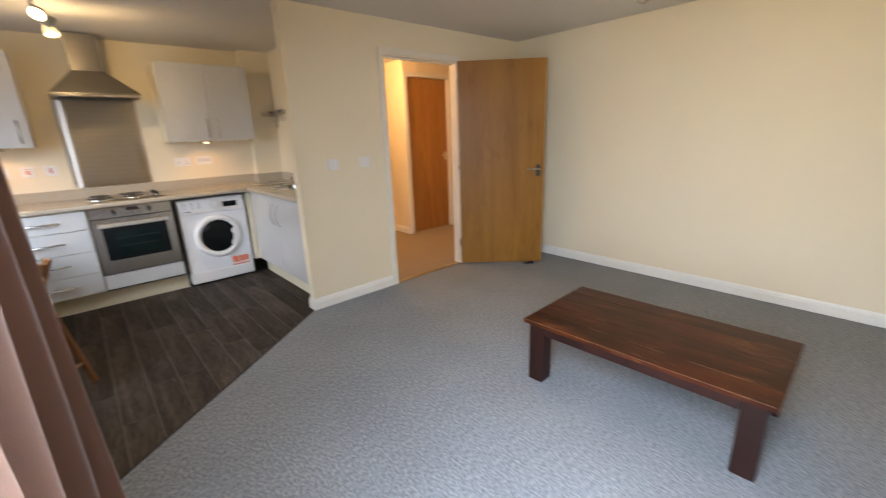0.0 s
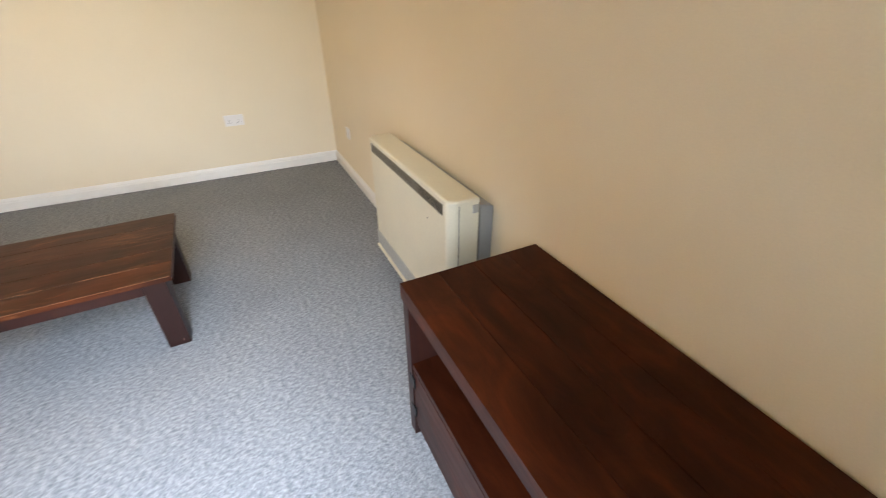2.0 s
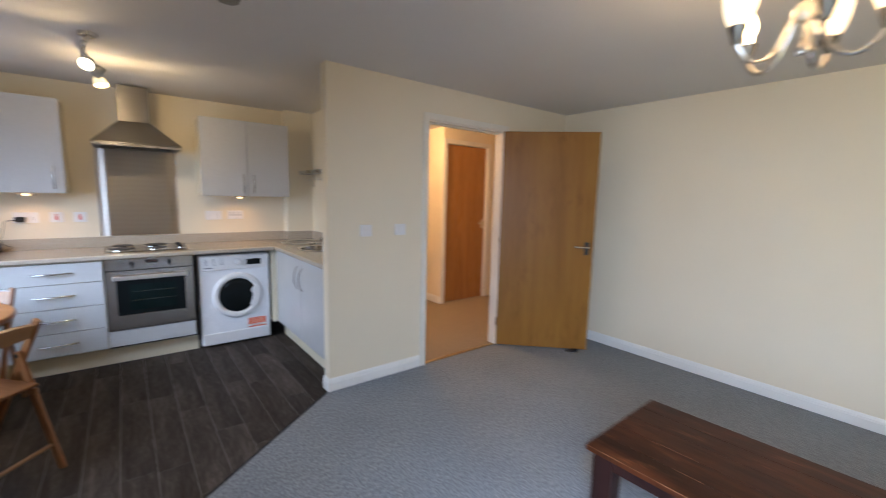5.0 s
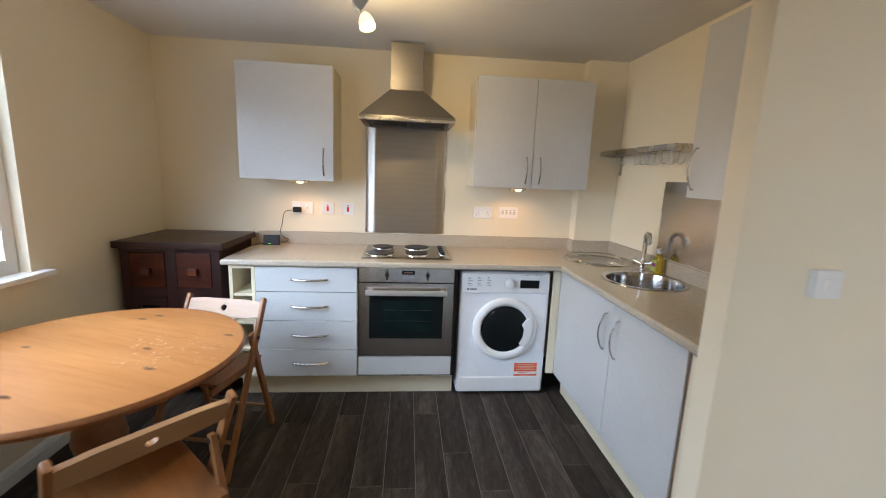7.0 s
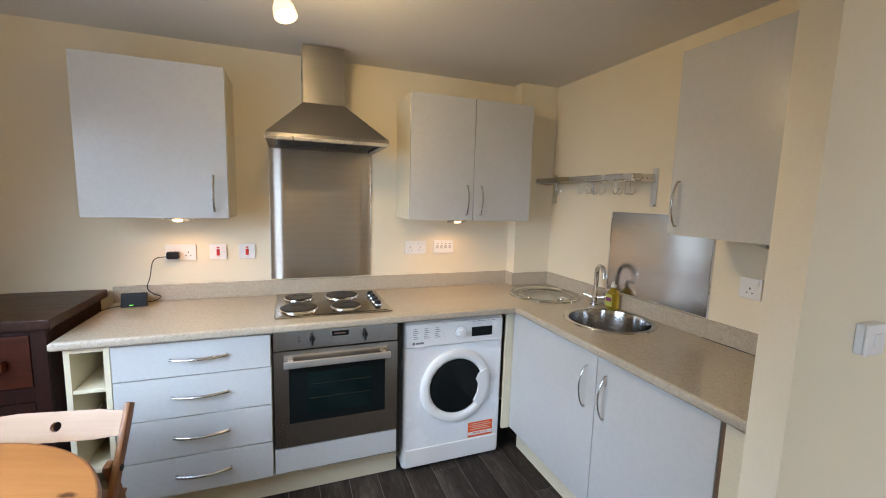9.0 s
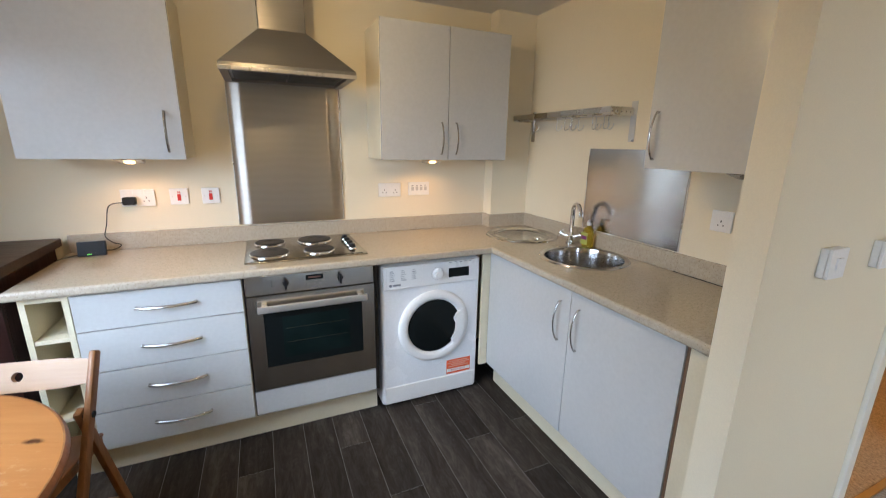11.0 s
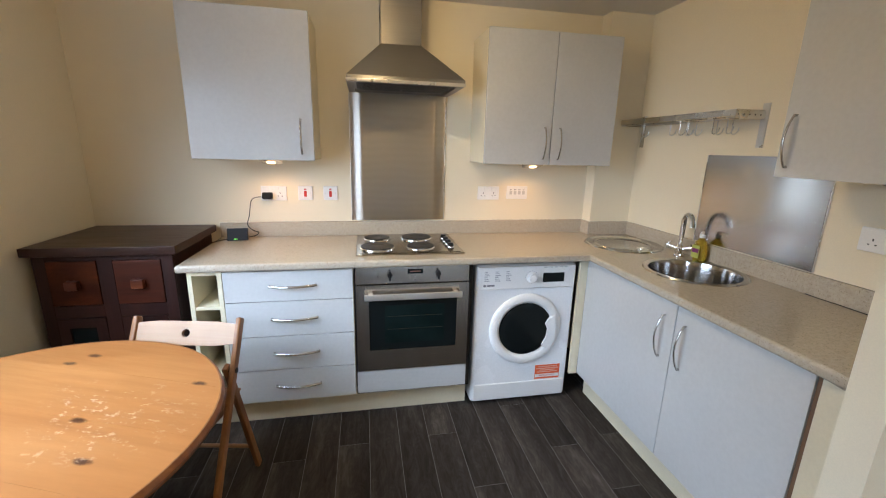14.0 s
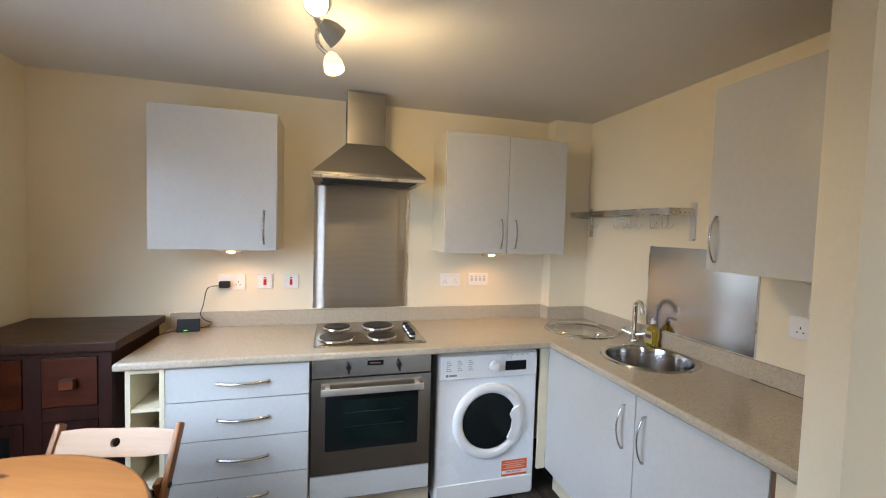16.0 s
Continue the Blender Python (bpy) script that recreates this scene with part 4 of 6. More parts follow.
TX, TY = 2.000, 4.270
tp = thing("mixer_tap", (TX, TY, TOP), "chrome swan-neck kitchen mixer tap with cross handles", "tap")
bm = B()
lathe(bm, [(0.0, 0.0), (0.027, 0.0), (0.026, 0.010), (0.018, 0.016), (0.017, 0.045), (0.020, 0.052), (0.016, 0.064), (0.012, 0.070), (0.0, 0.072)], (TX, TY, TOP), 24)
part("body", bm, CHROME, tp)
bm = B()
dx, dy = -0.30, -0.95
pts = [(TX, TY, TOP + 0.06), (TX + 0.006, TY + 0.006, TOP + 0.13), (TX + 0.002, TY, TOP + 0.185)]
for k in range(1, 11):
    a = math.pi * k / 10 * 0.92
    r = 0.048
    pts.append((TX + dx * r * (1 - math.cos(a)), TY + dy * r * (1 - math.cos(a)), TOP + 0.19 + r * math.sin(a)))
sweep(bm, pts, 0.0135, 14)
e = Vector(pts[-1])
rod(bm, e + Vector((0, 0, 0.006)), e - Vector((-dx * 0.01, -dy * 0.01, 0.026)), 0.0145, n=14)
part("spout", bm, CHROME, tp)
for sgn in (-1, 1):
    c = Vector((TX - sgn * 0.028, TY + sgn * 0.040, TOP + 0.052))
    o = Vector((-sgn * 0.57, sgn * 0.82, 0.35)).normalized()
    bm = B()
    rod(bm, Vector((TX, TY, TOP + 0.040)), c, 0.010, n=12)
    rod(bm, c, c + o * 0.018, 0.014, 0.012, n=14)
    u = o.orthogonal().normalized()
    w = o.cross(u)
    for q in (u, w):
        rod(bm, c + o * 0.012 - q * 0.026, c + o * 0.012 + q * 0.026, 0.0055, n=8)
    part("tap_handle", bm, CHROME, tp)

sb = thing("soap_bottle", (2.035, 4.165, TOP), "clear bottle of yellow washing-up liquid with a pump", "soap bottle")
bm = B()
lathe(bm, [(0.0, 0.0), (0.034, 0.0), (0.038, 0.006), (0.038, 0.085), (0.030, 0.105), (0.014, 0.118), (0.013, 0.128), (0.0, 0.128)], (2.035, 4.165, TOP), 28)
for v in bm.verts:
    v.co.x = 2.035 + (v.co.x - 2.035) * 0.72
part("bottle", bm, SOAP, sb)
bm = B()
bx(bm, 2.0055, 2.0062, 4.140, 4.190, TOP + 0.018, TOP + 0.085)
lb = part("label", bm, plain("yellow_green_label", (0.42, 0.46, 0.10), 0.5, depth=0), sb, "yellow-green label with a purple band")
bm = B()
bx(bm, 2.0046, 2.0053, 4.144, 4.186, TOP + 0.046, TOP + 0.068)
part("purple_band", bm, plain("purple_ink", (0.20, 0.03, 0.16), 0.5, depth=0), lb)
bm = B()
rod(bm, (2.035, 4.165, TOP + 0.128), (2.035, 4.165, TOP + 0.150), 0.005, n=10)
lathe(bm, [(0.0, 0.0), (0.014, 0.0), (0.014, 0.014), (0.0, 0.016)], (2.035, 4.165, TOP + 0.126), 18)
sweep(bm, [(2.042, 4.170, TOP + 0.154), (2.020, 4.155, TOP + 0.154), (2.000, 4.140, TOP + 0.148)], 0.006, 8)
part("pump", bm, WHITE_PLASTIC, sb, "white pump head")

# hob
hb = thing("electric_hob", (0.52, 4.69, TOP), "stainless steel hob with four solid hotplates", "hob")
HX0, HX1, HY0, HY1 = 0.230, 0.812, 4.432, 4.945
bm = B()
bx(bm, HX0, HX1, HY0, HY1, TOP + 0.0005, TOP + 0.007, 0.003, 3)
bx(bm, HX0 + 0.02, HX1 - 0.02, HY0 + 0.02, HY1 - 0.02, TOP + 0.0072, TOP + 0.0095, 0.001)
part("tray", bm, HOB_STEEL, hb)
for x, y, r in ((0.345, 4.565, 0.090), (0.585, 4.560, 0.075), (0.350, 4.800, 0.075), (0.590, 4.800, 0.090)):
    bm = B()
    lathe(bm, [(0.0, 0.0), (r + 0.007, 0.0), (r + 0.006, 0.005), (r + 0.002, 0.008), (r + 0.001, 0.009), (0.0, 0.009)], (x, y, TOP + 0.009), 40)
    rg = part("trim_ring", bm, CHROME, hb, "bright steel ring")
    bm = B()
    lathe(bm, [(r, 0.0), (r, 0.012), (r - 0.004, 0.014), (r * 0.45, 0.0135), (r * 0.43, 0.012), (0.0, 0.0118)], (x, y, TOP + 0.0092), 40)
    part("hotplate", bm, IRON, rg, "dark solid hotplate")
for k in range(4):
    y = 4.560 + k * 0.075
    bm = B()
    lathe(bm, [(0.0, 0.0), (0.020, 0.0), (0.018, 0.012), (0.014, 0.024), (0.0, 0.026)], (0.757, y, TOP + 0.010), 20)
    kb = part("knob", bm, BLACK, hb, "black knob with a chrome base")
    bm = B()
    lathe(bm, [(0.0, 0.0), (0.023, 0.0), (0.022, 0.004), (0.0, 0.0045)], (0.757, y, TOP + 0.0096), 20)
    part("collar", bm, CHROME, kb)

# hood and splashbacks
hd = thing("cooker_hood", (0.505, 4.76, 1.78), "stainless steel pyramid chimney cooker hood", "cooker hood")
hx0, hx1, hy0, hy1 = 0.205, 0.805, 4.535, NORTH - 0.002
bm = B()
q0 = [(hx0, hy0), (hx1, hy0), (hx1, hy1), (hx0, hy1)]
q1 = [(0.385, 4.735), (0.602, 4.735), (0.602, hy1), (0.385, hy1)]
lay = [[bm.verts.new((x, y, z)) for x, y in q] for q, z in ((q0, 1.782), (q0, 1.812), (q1, 2.005))]
for p, q in zip(lay, lay[1:]):
    for k in range(4):
        bm.faces.new((p[k], p[(k + 1) % 4], q[(k + 1) % 4], q[k]))
bm.faces.new(lay[2])
ring = [bm.verts.new((x, y, 1.782)) for x, y in ((hx0 + 0.035, hy0 + 0.035), (hx1 - 0.035, hy0 + 0.035), (hx1 - 0.035, hy1 - 0.03), (hx0 + 0.035, hy1 - 0.03))]
deep = [bm.verts.new((v.co.x, v.co.y, 1.800)) for v in ring]
for k in range(4):
    j = (k + 1) % 4
    bm.faces.new((lay[0][j], lay[0][k], ring[k], ring[j]))
    bm.faces.new((ring[j], ring[k], deep[k], deep[j]))
bm.faces.new(deep[::-1])
part("canopy", bm, HOOD_STEEL, hd, smooth=False)
bm = B()
bx(bm, hx0 - 0.002, hx1 + 0.002, hy0 - 0.004, hy0, 1.780, 1.797, 0.0015)
part("front_lip", bm, SATIN, hd, "bright folded lip")
for x0, x1 in ((hx0 + 0.05, 0.50), (0.51, hx1 - 0.05)):
    bm = B()
    bx(bm, x0 - 0.004, x1 + 0.004, hy0 + 0.05, hy0 + 0.38, 1.7975, 1.7985)
    gf = part("grease_filter", bm, IRON, hd, "dark slatted grease filter")
    for k in range(9):
        y = hy0 + 0.06 + k * 0.036
        bm = B()
        bx(bm, x0, x1, y, y + 0.026, 1.790, 1.797)
        part("slat", bm, IRON, gf)
bm = B()
bx(bm, 0.385, 0.602, 4.735, hy1, 2.004, CEIL - 0.012, 0.003)
bx(bm, 0.3845, 0.3850, 4.80, 4.81, 2.10, 2.20)
part("chimney", bm, HOOD_STEEL, hd)
bm = B()
for k in range(5):
    bx(bm, 0.3835, 0.3852, 4.80, 4.92, 2.205 - k * 0.014, 2.211 - k * 0.014)
tagged(part("vent_slots", bm, BLACK, hd, "dark vent slots"), kind="stuff")
hs = thing("hob_splashback", (0.498, NORTH - 0.003, 1.014), "brushed steel splashback sheet behind the hob", "splashback")
bm = B()
wave = [(0.205, NORTH - 0.001), (0.791, NORTH - 0.001)]
for i in range(96, -1, -1):
    q = i / 96
    u = min(1.0, max(0.0, (min(q, 1 - q) - 0.010) / 0.120))
    wave.append((0.205 + 0.586 * q, NORTH - 0.003 - 0.012 * u * u * (3 - 2 * u) - 0.0006 * math.sin(q * 11)))
prism(bm, wave[::-1], 1.014, 1.781)
bmesh.ops.recalc_face_normals(bm, faces=bm.faces[:])
for f in bm.faces:
    f.smooth = len(f.verts) == 4 and abs(f.normal.x) < 0.7
part("sheet", bm, STEEL_SHEET, hs)
for x in (0.199, 0.791):
    bm = B()
    bx(bm, x, x + 0.006, NORTH - 0.008, NORTH - 0.0005, 1.014, 1.781, 0.002)
    part("folded_edge", bm, SATIN, hs, "bright folded edge")
ss = thing("sink_splashback", (SINKX - 0.003, 3.96, TOP + 0.092), "brushed steel splashback sheet behind the sink", "splashback")
bm = B()
bx(bm, SINKX - 0.006, SINKX - 0.0005, 3.646, 4.269, TOP + 0.092, 1.470, 0.001)
part("sheet", bm, STEEL_Y, ss)
for y in (3.640, 4.270):
    bm = B()
    bx(bm, SINKX - 0.0075, SINKX - 0.0005, y, y + 0.005, TOP + 0.092, 1.470, 0.002)
    part("folded_edge", bm, SATIN, ss, "bright folded edge")

# wall units


def wall_unit(x0, x1, doors, label):
    u = thing("wall_cabinet", ((x0 + x1) / 2, 4.82, 1.39), label, "cabinet", group="wall cabinets")
    bm = B()
    carcass(bm, x0, x1, 4.682, NORTH - 0.002, 1.392, 2.110)
    part("body", bm, CREAM, u)
    for a, b, hx in doors:
        bm = B()
        bx(bm, a, b, 4.660, 4.679, 1.390, 2.112, 0.0025)
        d = part("door", bm, LACQUER, u)
        bow_handle(d, (hx, 4.660, 1.425), (hx, 4.660, 1.600), (0, -1, 0), bow=0.026)
    return u


wall_unit(-0.575, 0.026, [(-0.574, 0.025, -0.035)], "white gloss single-door wall cabinet")
wall_unit(0.960, 1.762, [(0.961, 1.3605, 1.318), (1.3635, 1.761, 1.412)], "white gloss double-door wall cabinet")
u = thing("wall_cabinet", (1.92, 3.36, 1.395), "white gloss wall cabinet above the sink worktop", "cabinet", group="wall cabinets")
bm = B()
carcass(bm, 1.777, SINKX - 0.002, 3.106, 3.615, 1.400, 2.110, open_side="x-")
part("body", bm, CREAM, u)
bm = B()
bx(bm, 1.755, 1.774, 3.107, 3.614, 1.398, 2.112, 0.0025)
d = part("door", bm, LACQUER, u)
bow_handle(d, (1.755, 3.575, 1.435), (1.755, 3.575, 1.610), (-1, 0, 0), bow=0.026)


def puck(x, y, z, lit, turn=0.0):
    """A wedge-shaped lamp with its lens on the sloping front."""
    p = thing("under_cabinet_light", (x, y, z), "small steel wedge light under a wall cabinet, " + ("lit warm" if lit else "switched off"), "light", "under-cabinet lights", turn=turn)
    m = Matrix.Rotation(radians(90), 4, "Z") @ Matrix.Rotation(radians(90), 4, "X")
    bm = B()
    prism(bm, [(-0.050, 0.0), (0.040, 0.0), (0.040, -0.022), (0.030, -0.026), (-0.046, -0.006)], -0.052, 0.052, m)
    bmesh.ops.bevel(bm, geom=bm.edges[:], offset=0.002, segments=1, affect="EDGES")
    part("housing", bm, HANDLE, p, local=True)
    o = Vector((0, -0.26, -0.966))
    lm = Matrix.Translation((0, -0.010, -0.0165)) @ o.to_track_quat("Z", "Y").to_matrix().to_4x4()
    bm = B()
    lathe(bm, [(0.0, 0.0), (0.022, 0.0), (0.022, 0.003), (0.019, 0.0045), (0.0, 0.006)], n=28, m=lm)
    part("lens", bm, PUCK if lit else GREY_PLASTIC, p, "glowing lens" if lit else "", local=True)
    if lit:
        lamp("puck_beam", "SPOT", look((x, y - 0.012, z - 0.032), (x, y + 0.09, 0.5)), 3.9, (1.0, 0.56, 0.22), 0.022, spot=150)


puck(-0.215, 4.760, 1.391, True)
puck(1.300, 4.760, 1.391, True)
puck(1.860, 3.270, 1.399, False, -90)

# steel shelf with hooks
rk = thing("hanging_shelf", (2.0, 4.43, 1.50), "narrow steel wall shelf with hanging hooks", "shelf")
for y in (3.995, 4.835):
    bm = B()
    bx(bm, SINKX - 0.005, SINKX - 0.001, y - 0.018, y + 0.018, 1.508, 1.705, 0.001)
    bx(bm, SINKX - 0.165, SINKX - 0.005, y - 0.002, y + 0.002, 1.635, 1.668, 0.0008)
    br = part("bracket", bm, SATIN, rk, "steel upright bracket")
    bm = B()
    for k in range(5):
        rod(bm, (SINKX - 0.15 + k * 0.03, y - 0.0026, 1.652), (SINKX - 0.15 + k * 0.03, y + 0.0026, 1.652), 0.0035, n=8)
    tagged(part("bracket_holes", bm, BLACK, br), kind="stuff")
bm = B()
bx(bm, SINKX - 0.165, SINKX - 0.012, 3.990, 4.845, 1.669, 1.674, 0.001)
bx(bm, SINKX - 0.165, SINKX - 0.161, 3.990, 4.845, 1.645, 1.669, 0.001)
part("shelf", bm, SATIN, rk)
for x in (SINKX - 0.125, SINKX - 0.055):
    bm = B()
    rod(bm, (x, 3.995, 1.642), (x, 4.835, 1.642), 0.004, n=8)
    part("rail", bm, SATIN, rk)
for k, (y, x) in enumerate(((4.06, 0), (4.10, 1), (4.14, 0), (4.19, 1), (4.30, 0), (4.325, 1), (4.36, 0), (4.39, 1), (4.43, 0), (4.66, 0), (4.75, 1))):
    X = SINKX - 0.125 + 0.07 * x
    bm = B()
    pts = [(X + 0.006, y, 1.640), (X, y, 1.6475), (X - 0.007, y, 1.642), (X - 0.006, y, 1.60)] + [(X - 0.006 - 0.018 * math.sin(a) * 0.2 + 0.018 * (1 - math.cos(a)) - 0.0, y + 0.006 * math.sin(a), 1.60 - 0.018 * math.sin(a) - 0.012) for a in (0.5, 1.0, 1.57, 2.2, 2.9)] + [(X + 0.032, y, 1.602)]
    sweep(bm, pts, 0.0022, 6)
    part("hook", bm, SATIN, rk)

# sockets and switches


def plate(name, label, category, c, w, h, m, group=""):
    """A wall plate facing -y before the turn m; returns the thing and a maker of details on it."""
    t = thing(name, (0, 0, 0), label, category, group)
    t.matrix_basis = Matrix.Translation(c) @ m
    bm = B()
    bx(bm, -w / 2, w / 2, -0.010, -0.0005, -h / 2, h / 2, 0.003, 2)
    part("faceplate", bm, WHITE_PLASTIC, t, local=True)
    return t


def holes(t, x, z, s=1.0):
    bm = B()
    bx(bm, x - 0.002, x + 0.002, -0.0106, -0.0098, z + 0.008, z + 0.017)
    for k in (-1, 1):
        bx(bm, x + k * 0.011 - 0.0033, x + k * 0.011 + 0.0033, -0.0106, -0.0098, z - 0.007, z - 0.003)
    tagged(part("pin_holes", bm, BLACK, t, local=True), kind="stuff")


def rocker(t, x, z, w=0.011, h=0.022, mat=None):
    bm = B()
    bx(bm, x - w / 2, x + w / 2, -0.0145, -0.0095, z - h / 2, z + h / 2, 0.0015)
    part("rocker", bm, mat or WHITE_PLASTIC, t, local=True)


def socket(c, m, label, double=True):
    t = plate("power_socket", label, "socket", c, 0.148 if double else 0.088, 0.088, m, "power sockets")
    for x in ((-0.036, 0.036) if double else (0.0,)):
        holes(t, x, -0.012)
        rocker(t, x + (0.012 if x < 0 else -0.012 if double else 0.028), 0.026)
    return t


I4 = Matrix.Identity(4)
TO_WEST = Matrix.Rotation(radians(-90), 4, "Z")
TO_NORTH = Matrix.Rotation(radians(180), 4, "Z")
socket((-0.258, NORTH, 1.182), I4, "white double socket with a black plug in it")
socket((1.095, NORTH, 1.188), I4, "white double power socket on the cream wall")
socket((SINKX, 3.470, 1.185), TO_WEST, "white power socket on the wall beside the sink", False)
socket((EAST, -0.336, 0.471), TO_WEST, "white double power socket low on the wall")
socket((3.55, SOUTH, 0.40), TO_NORTH, "white single power socket low on the wall", False)
for x in (-0.075, 0.074):
    t = plate("cooker_switch", "white square wall switch with a red rocker", "switch", (x, NORTH, 1.184), 0.086, 0.086, I4, "red cooker switches")
    rocker(t, 0.0, -0.004, 0.016, 0.036, RED)
    bm = B()
    bx(bm, -0.007, 0.007, -0.0112, -0.0098, 0.020, 0.027)
    part("neon", bm, RED, t, local=True)
    bm = B()
    for k in (-1, 1):
        rod(bm, (k * 0.031, -0.0098, 0), (k * 0.031, -0.0108, 0), 0.003, n=8)
    tagged(part("screws", bm, SATIN, t, local=True), kind="stuff")
t = plate("appliance_switch_plate", "white grid switch plate with four small switches", "switch", (1.296, NORTH, 1.192), 0.146, 0.086, I4)
for k in range(4):
    rocker(t, -0.045 + k * 0.03, 0.0, 0.018, 0.024, GREY_ROCKER)
bm = B()
for k in range(4):
    bx(bm, -0.052 + k * 0.03, -0.038 + k * 0.03, -0.0108, -0.0098, 0.018, 0.022)
tagged(part("printed_lines", bm, INK, t, local=True), kind="stuff")
for x, n in ((1.773, 1), (2.067, 2)):
    t = plate("light_switch", "white light switch on the cream partition wall", "switch", (x, DOORY, 1.175), 0.086, 0.086, I4, "partition light switches")
    t.matrix_basis = Matrix.Translation((x, DOORY - 0.020, 1.175))
    bm = B()
    bx(bm, -0.042, 0.042, -0.001, 0.0195, -0.042, 0.042, 0.004)
    part("surface_box", bm, WHITE_PLASTIC, t, local=True)
    for k in range(n):
        rocker(t, (k - (n - 1) / 2) * 0.026, 0, 0.016 if n > 1 else 0.03, 0.034)
t = plate("hall_switch", "white switch on the hallway wall", "switch", (3.645, 4.95, 1.12), 0.086, 0.086, TO_WEST)
rocker(t, 0, 0, 0.02, 0.03)

# energy monitor with its lead
em = thing("energy_monitor", (-0.452, 4.860, TOP), "small black energy display leaning on the worktop", "energy monitor", turn=4)
bm = B()
bx(bm, -0.056, 0.056, -0.010, 0.010, 0.0, 0.072, 0.003, 2, Matrix.Rotation(radians(-14), 4, "X"))
part("case", bm, BLACK, em, local=True)
bm = B()
bx(bm, -0.048, 0.048, -0.0108, -0.0101, 0.016, 0.064, 0.0, 2, Matrix.Rotation(radians(-14), 4, "X"))
part("screen", bm, BLACK, em, local=True)
bm = B()
bx(bm, -0.02, -0.002, -0.0112, -0.0102, 0.007, 0.0105, 0.0, 2, Matrix.Rotation(radians(-14), 4, "X"))
part("status_light", bm, GREEN_LED, em, "green status light", local=True)
bm = B()
bx(bm, -0.03, 0.03, 0.010, 0.045, 0.0, 0.01, 0.002)
part("foot", bm, BLACK, em, local=True)
pl = thing("plug_and_lead", (-0.288, NORTH - 0.03, 1.165), "black plug with a thin black lead down to the display", "plug")
bm = B()
bx(bm, -0.320, -0.262, NORTH - 0.050, NORTH - 0.0108, 1.150, 1.190, 0.008, 3)
part("plug", bm, BLACK, pl)
bm = B()
ctrl = [Vector(p) for p in ((-0.315, 4.945, 1.165), (-0.375, 4.935, 1.150), (-0.395, 4.93, 1.06), (-0.410, 4.93, 1.00), (-0.385, 4.935, 0.965), (-0.350, 4.93, 0.950), (-0.375, 4.92, 0.932), (-0.405, 4.895, 0.934), (-0.430, 4.885, 0.937))]
fine = []
for i in range(len(ctrl) - 1):
    p0, p1, p2, p3 = ctrl[max(i - 1, 0)], ctrl[i], ctrl[i + 1], ctrl[min(i + 2, len(ctrl) - 1)]
    for k in range(6):
        q = k / 6
        fine.append(0.5 * (2 * p1 + (p2 - p0) * q + (2 * p0 - 5 * p1 + 4 * p2 - p3) * q * q + (3 * p1 - p0 - 3 * p2 + p3) * q ** 3))
sweep(bm, fine + [ctrl[-1]], 0.0024, 6)
part("lead", bm, BLACK, pl)
bm = B()
sweep(bm, [(-0.47, 4.88, 0.930), (-0.50, 4.89, 0.924), (-0.55, 4.85, 0.9215), (-0.577, 4.80, 0.9215)], 0.0022, 6)
part("second_lead", bm, BLACK, pl)

# ---- lamps ----
cd = thing("chandelier", (2.085, 0.64, 1.89), "satin chrome five-arm ceiling light with opal glass shades, lit", "chandelier")
CX, CY = 2.08, 0.642
bm = B()
lathe(bm, [(0.0, 0.0), (0.058, 0.0), (0.060, -0.006), (0.050, -0.028), (0.020, -0.032), (0.0, -0.032)], (CX, CY, CEIL), 32)
part("ceiling_rose", bm, SATIN, cd)
bm = B()
rod(bm, (CX, CY, 2.285), (CX, CY, 1.93), 0.008)
lathe(bm, [(0.0, -0.03), (0.022, -0.028), (0.030, -0.012), (0.030, 0.012), (0.022, 0.026), (0.0, 0.03)], (CX, CY, 2.035), 24)
lathe(bm, [(0.0, -0.02), (0.010, -0.014), (0.014, 0.0), (0.008, 0.02), (0.0, 0.022)], (CX, CY, 1.925), 18)
part("stem", bm, SATIN, cd)
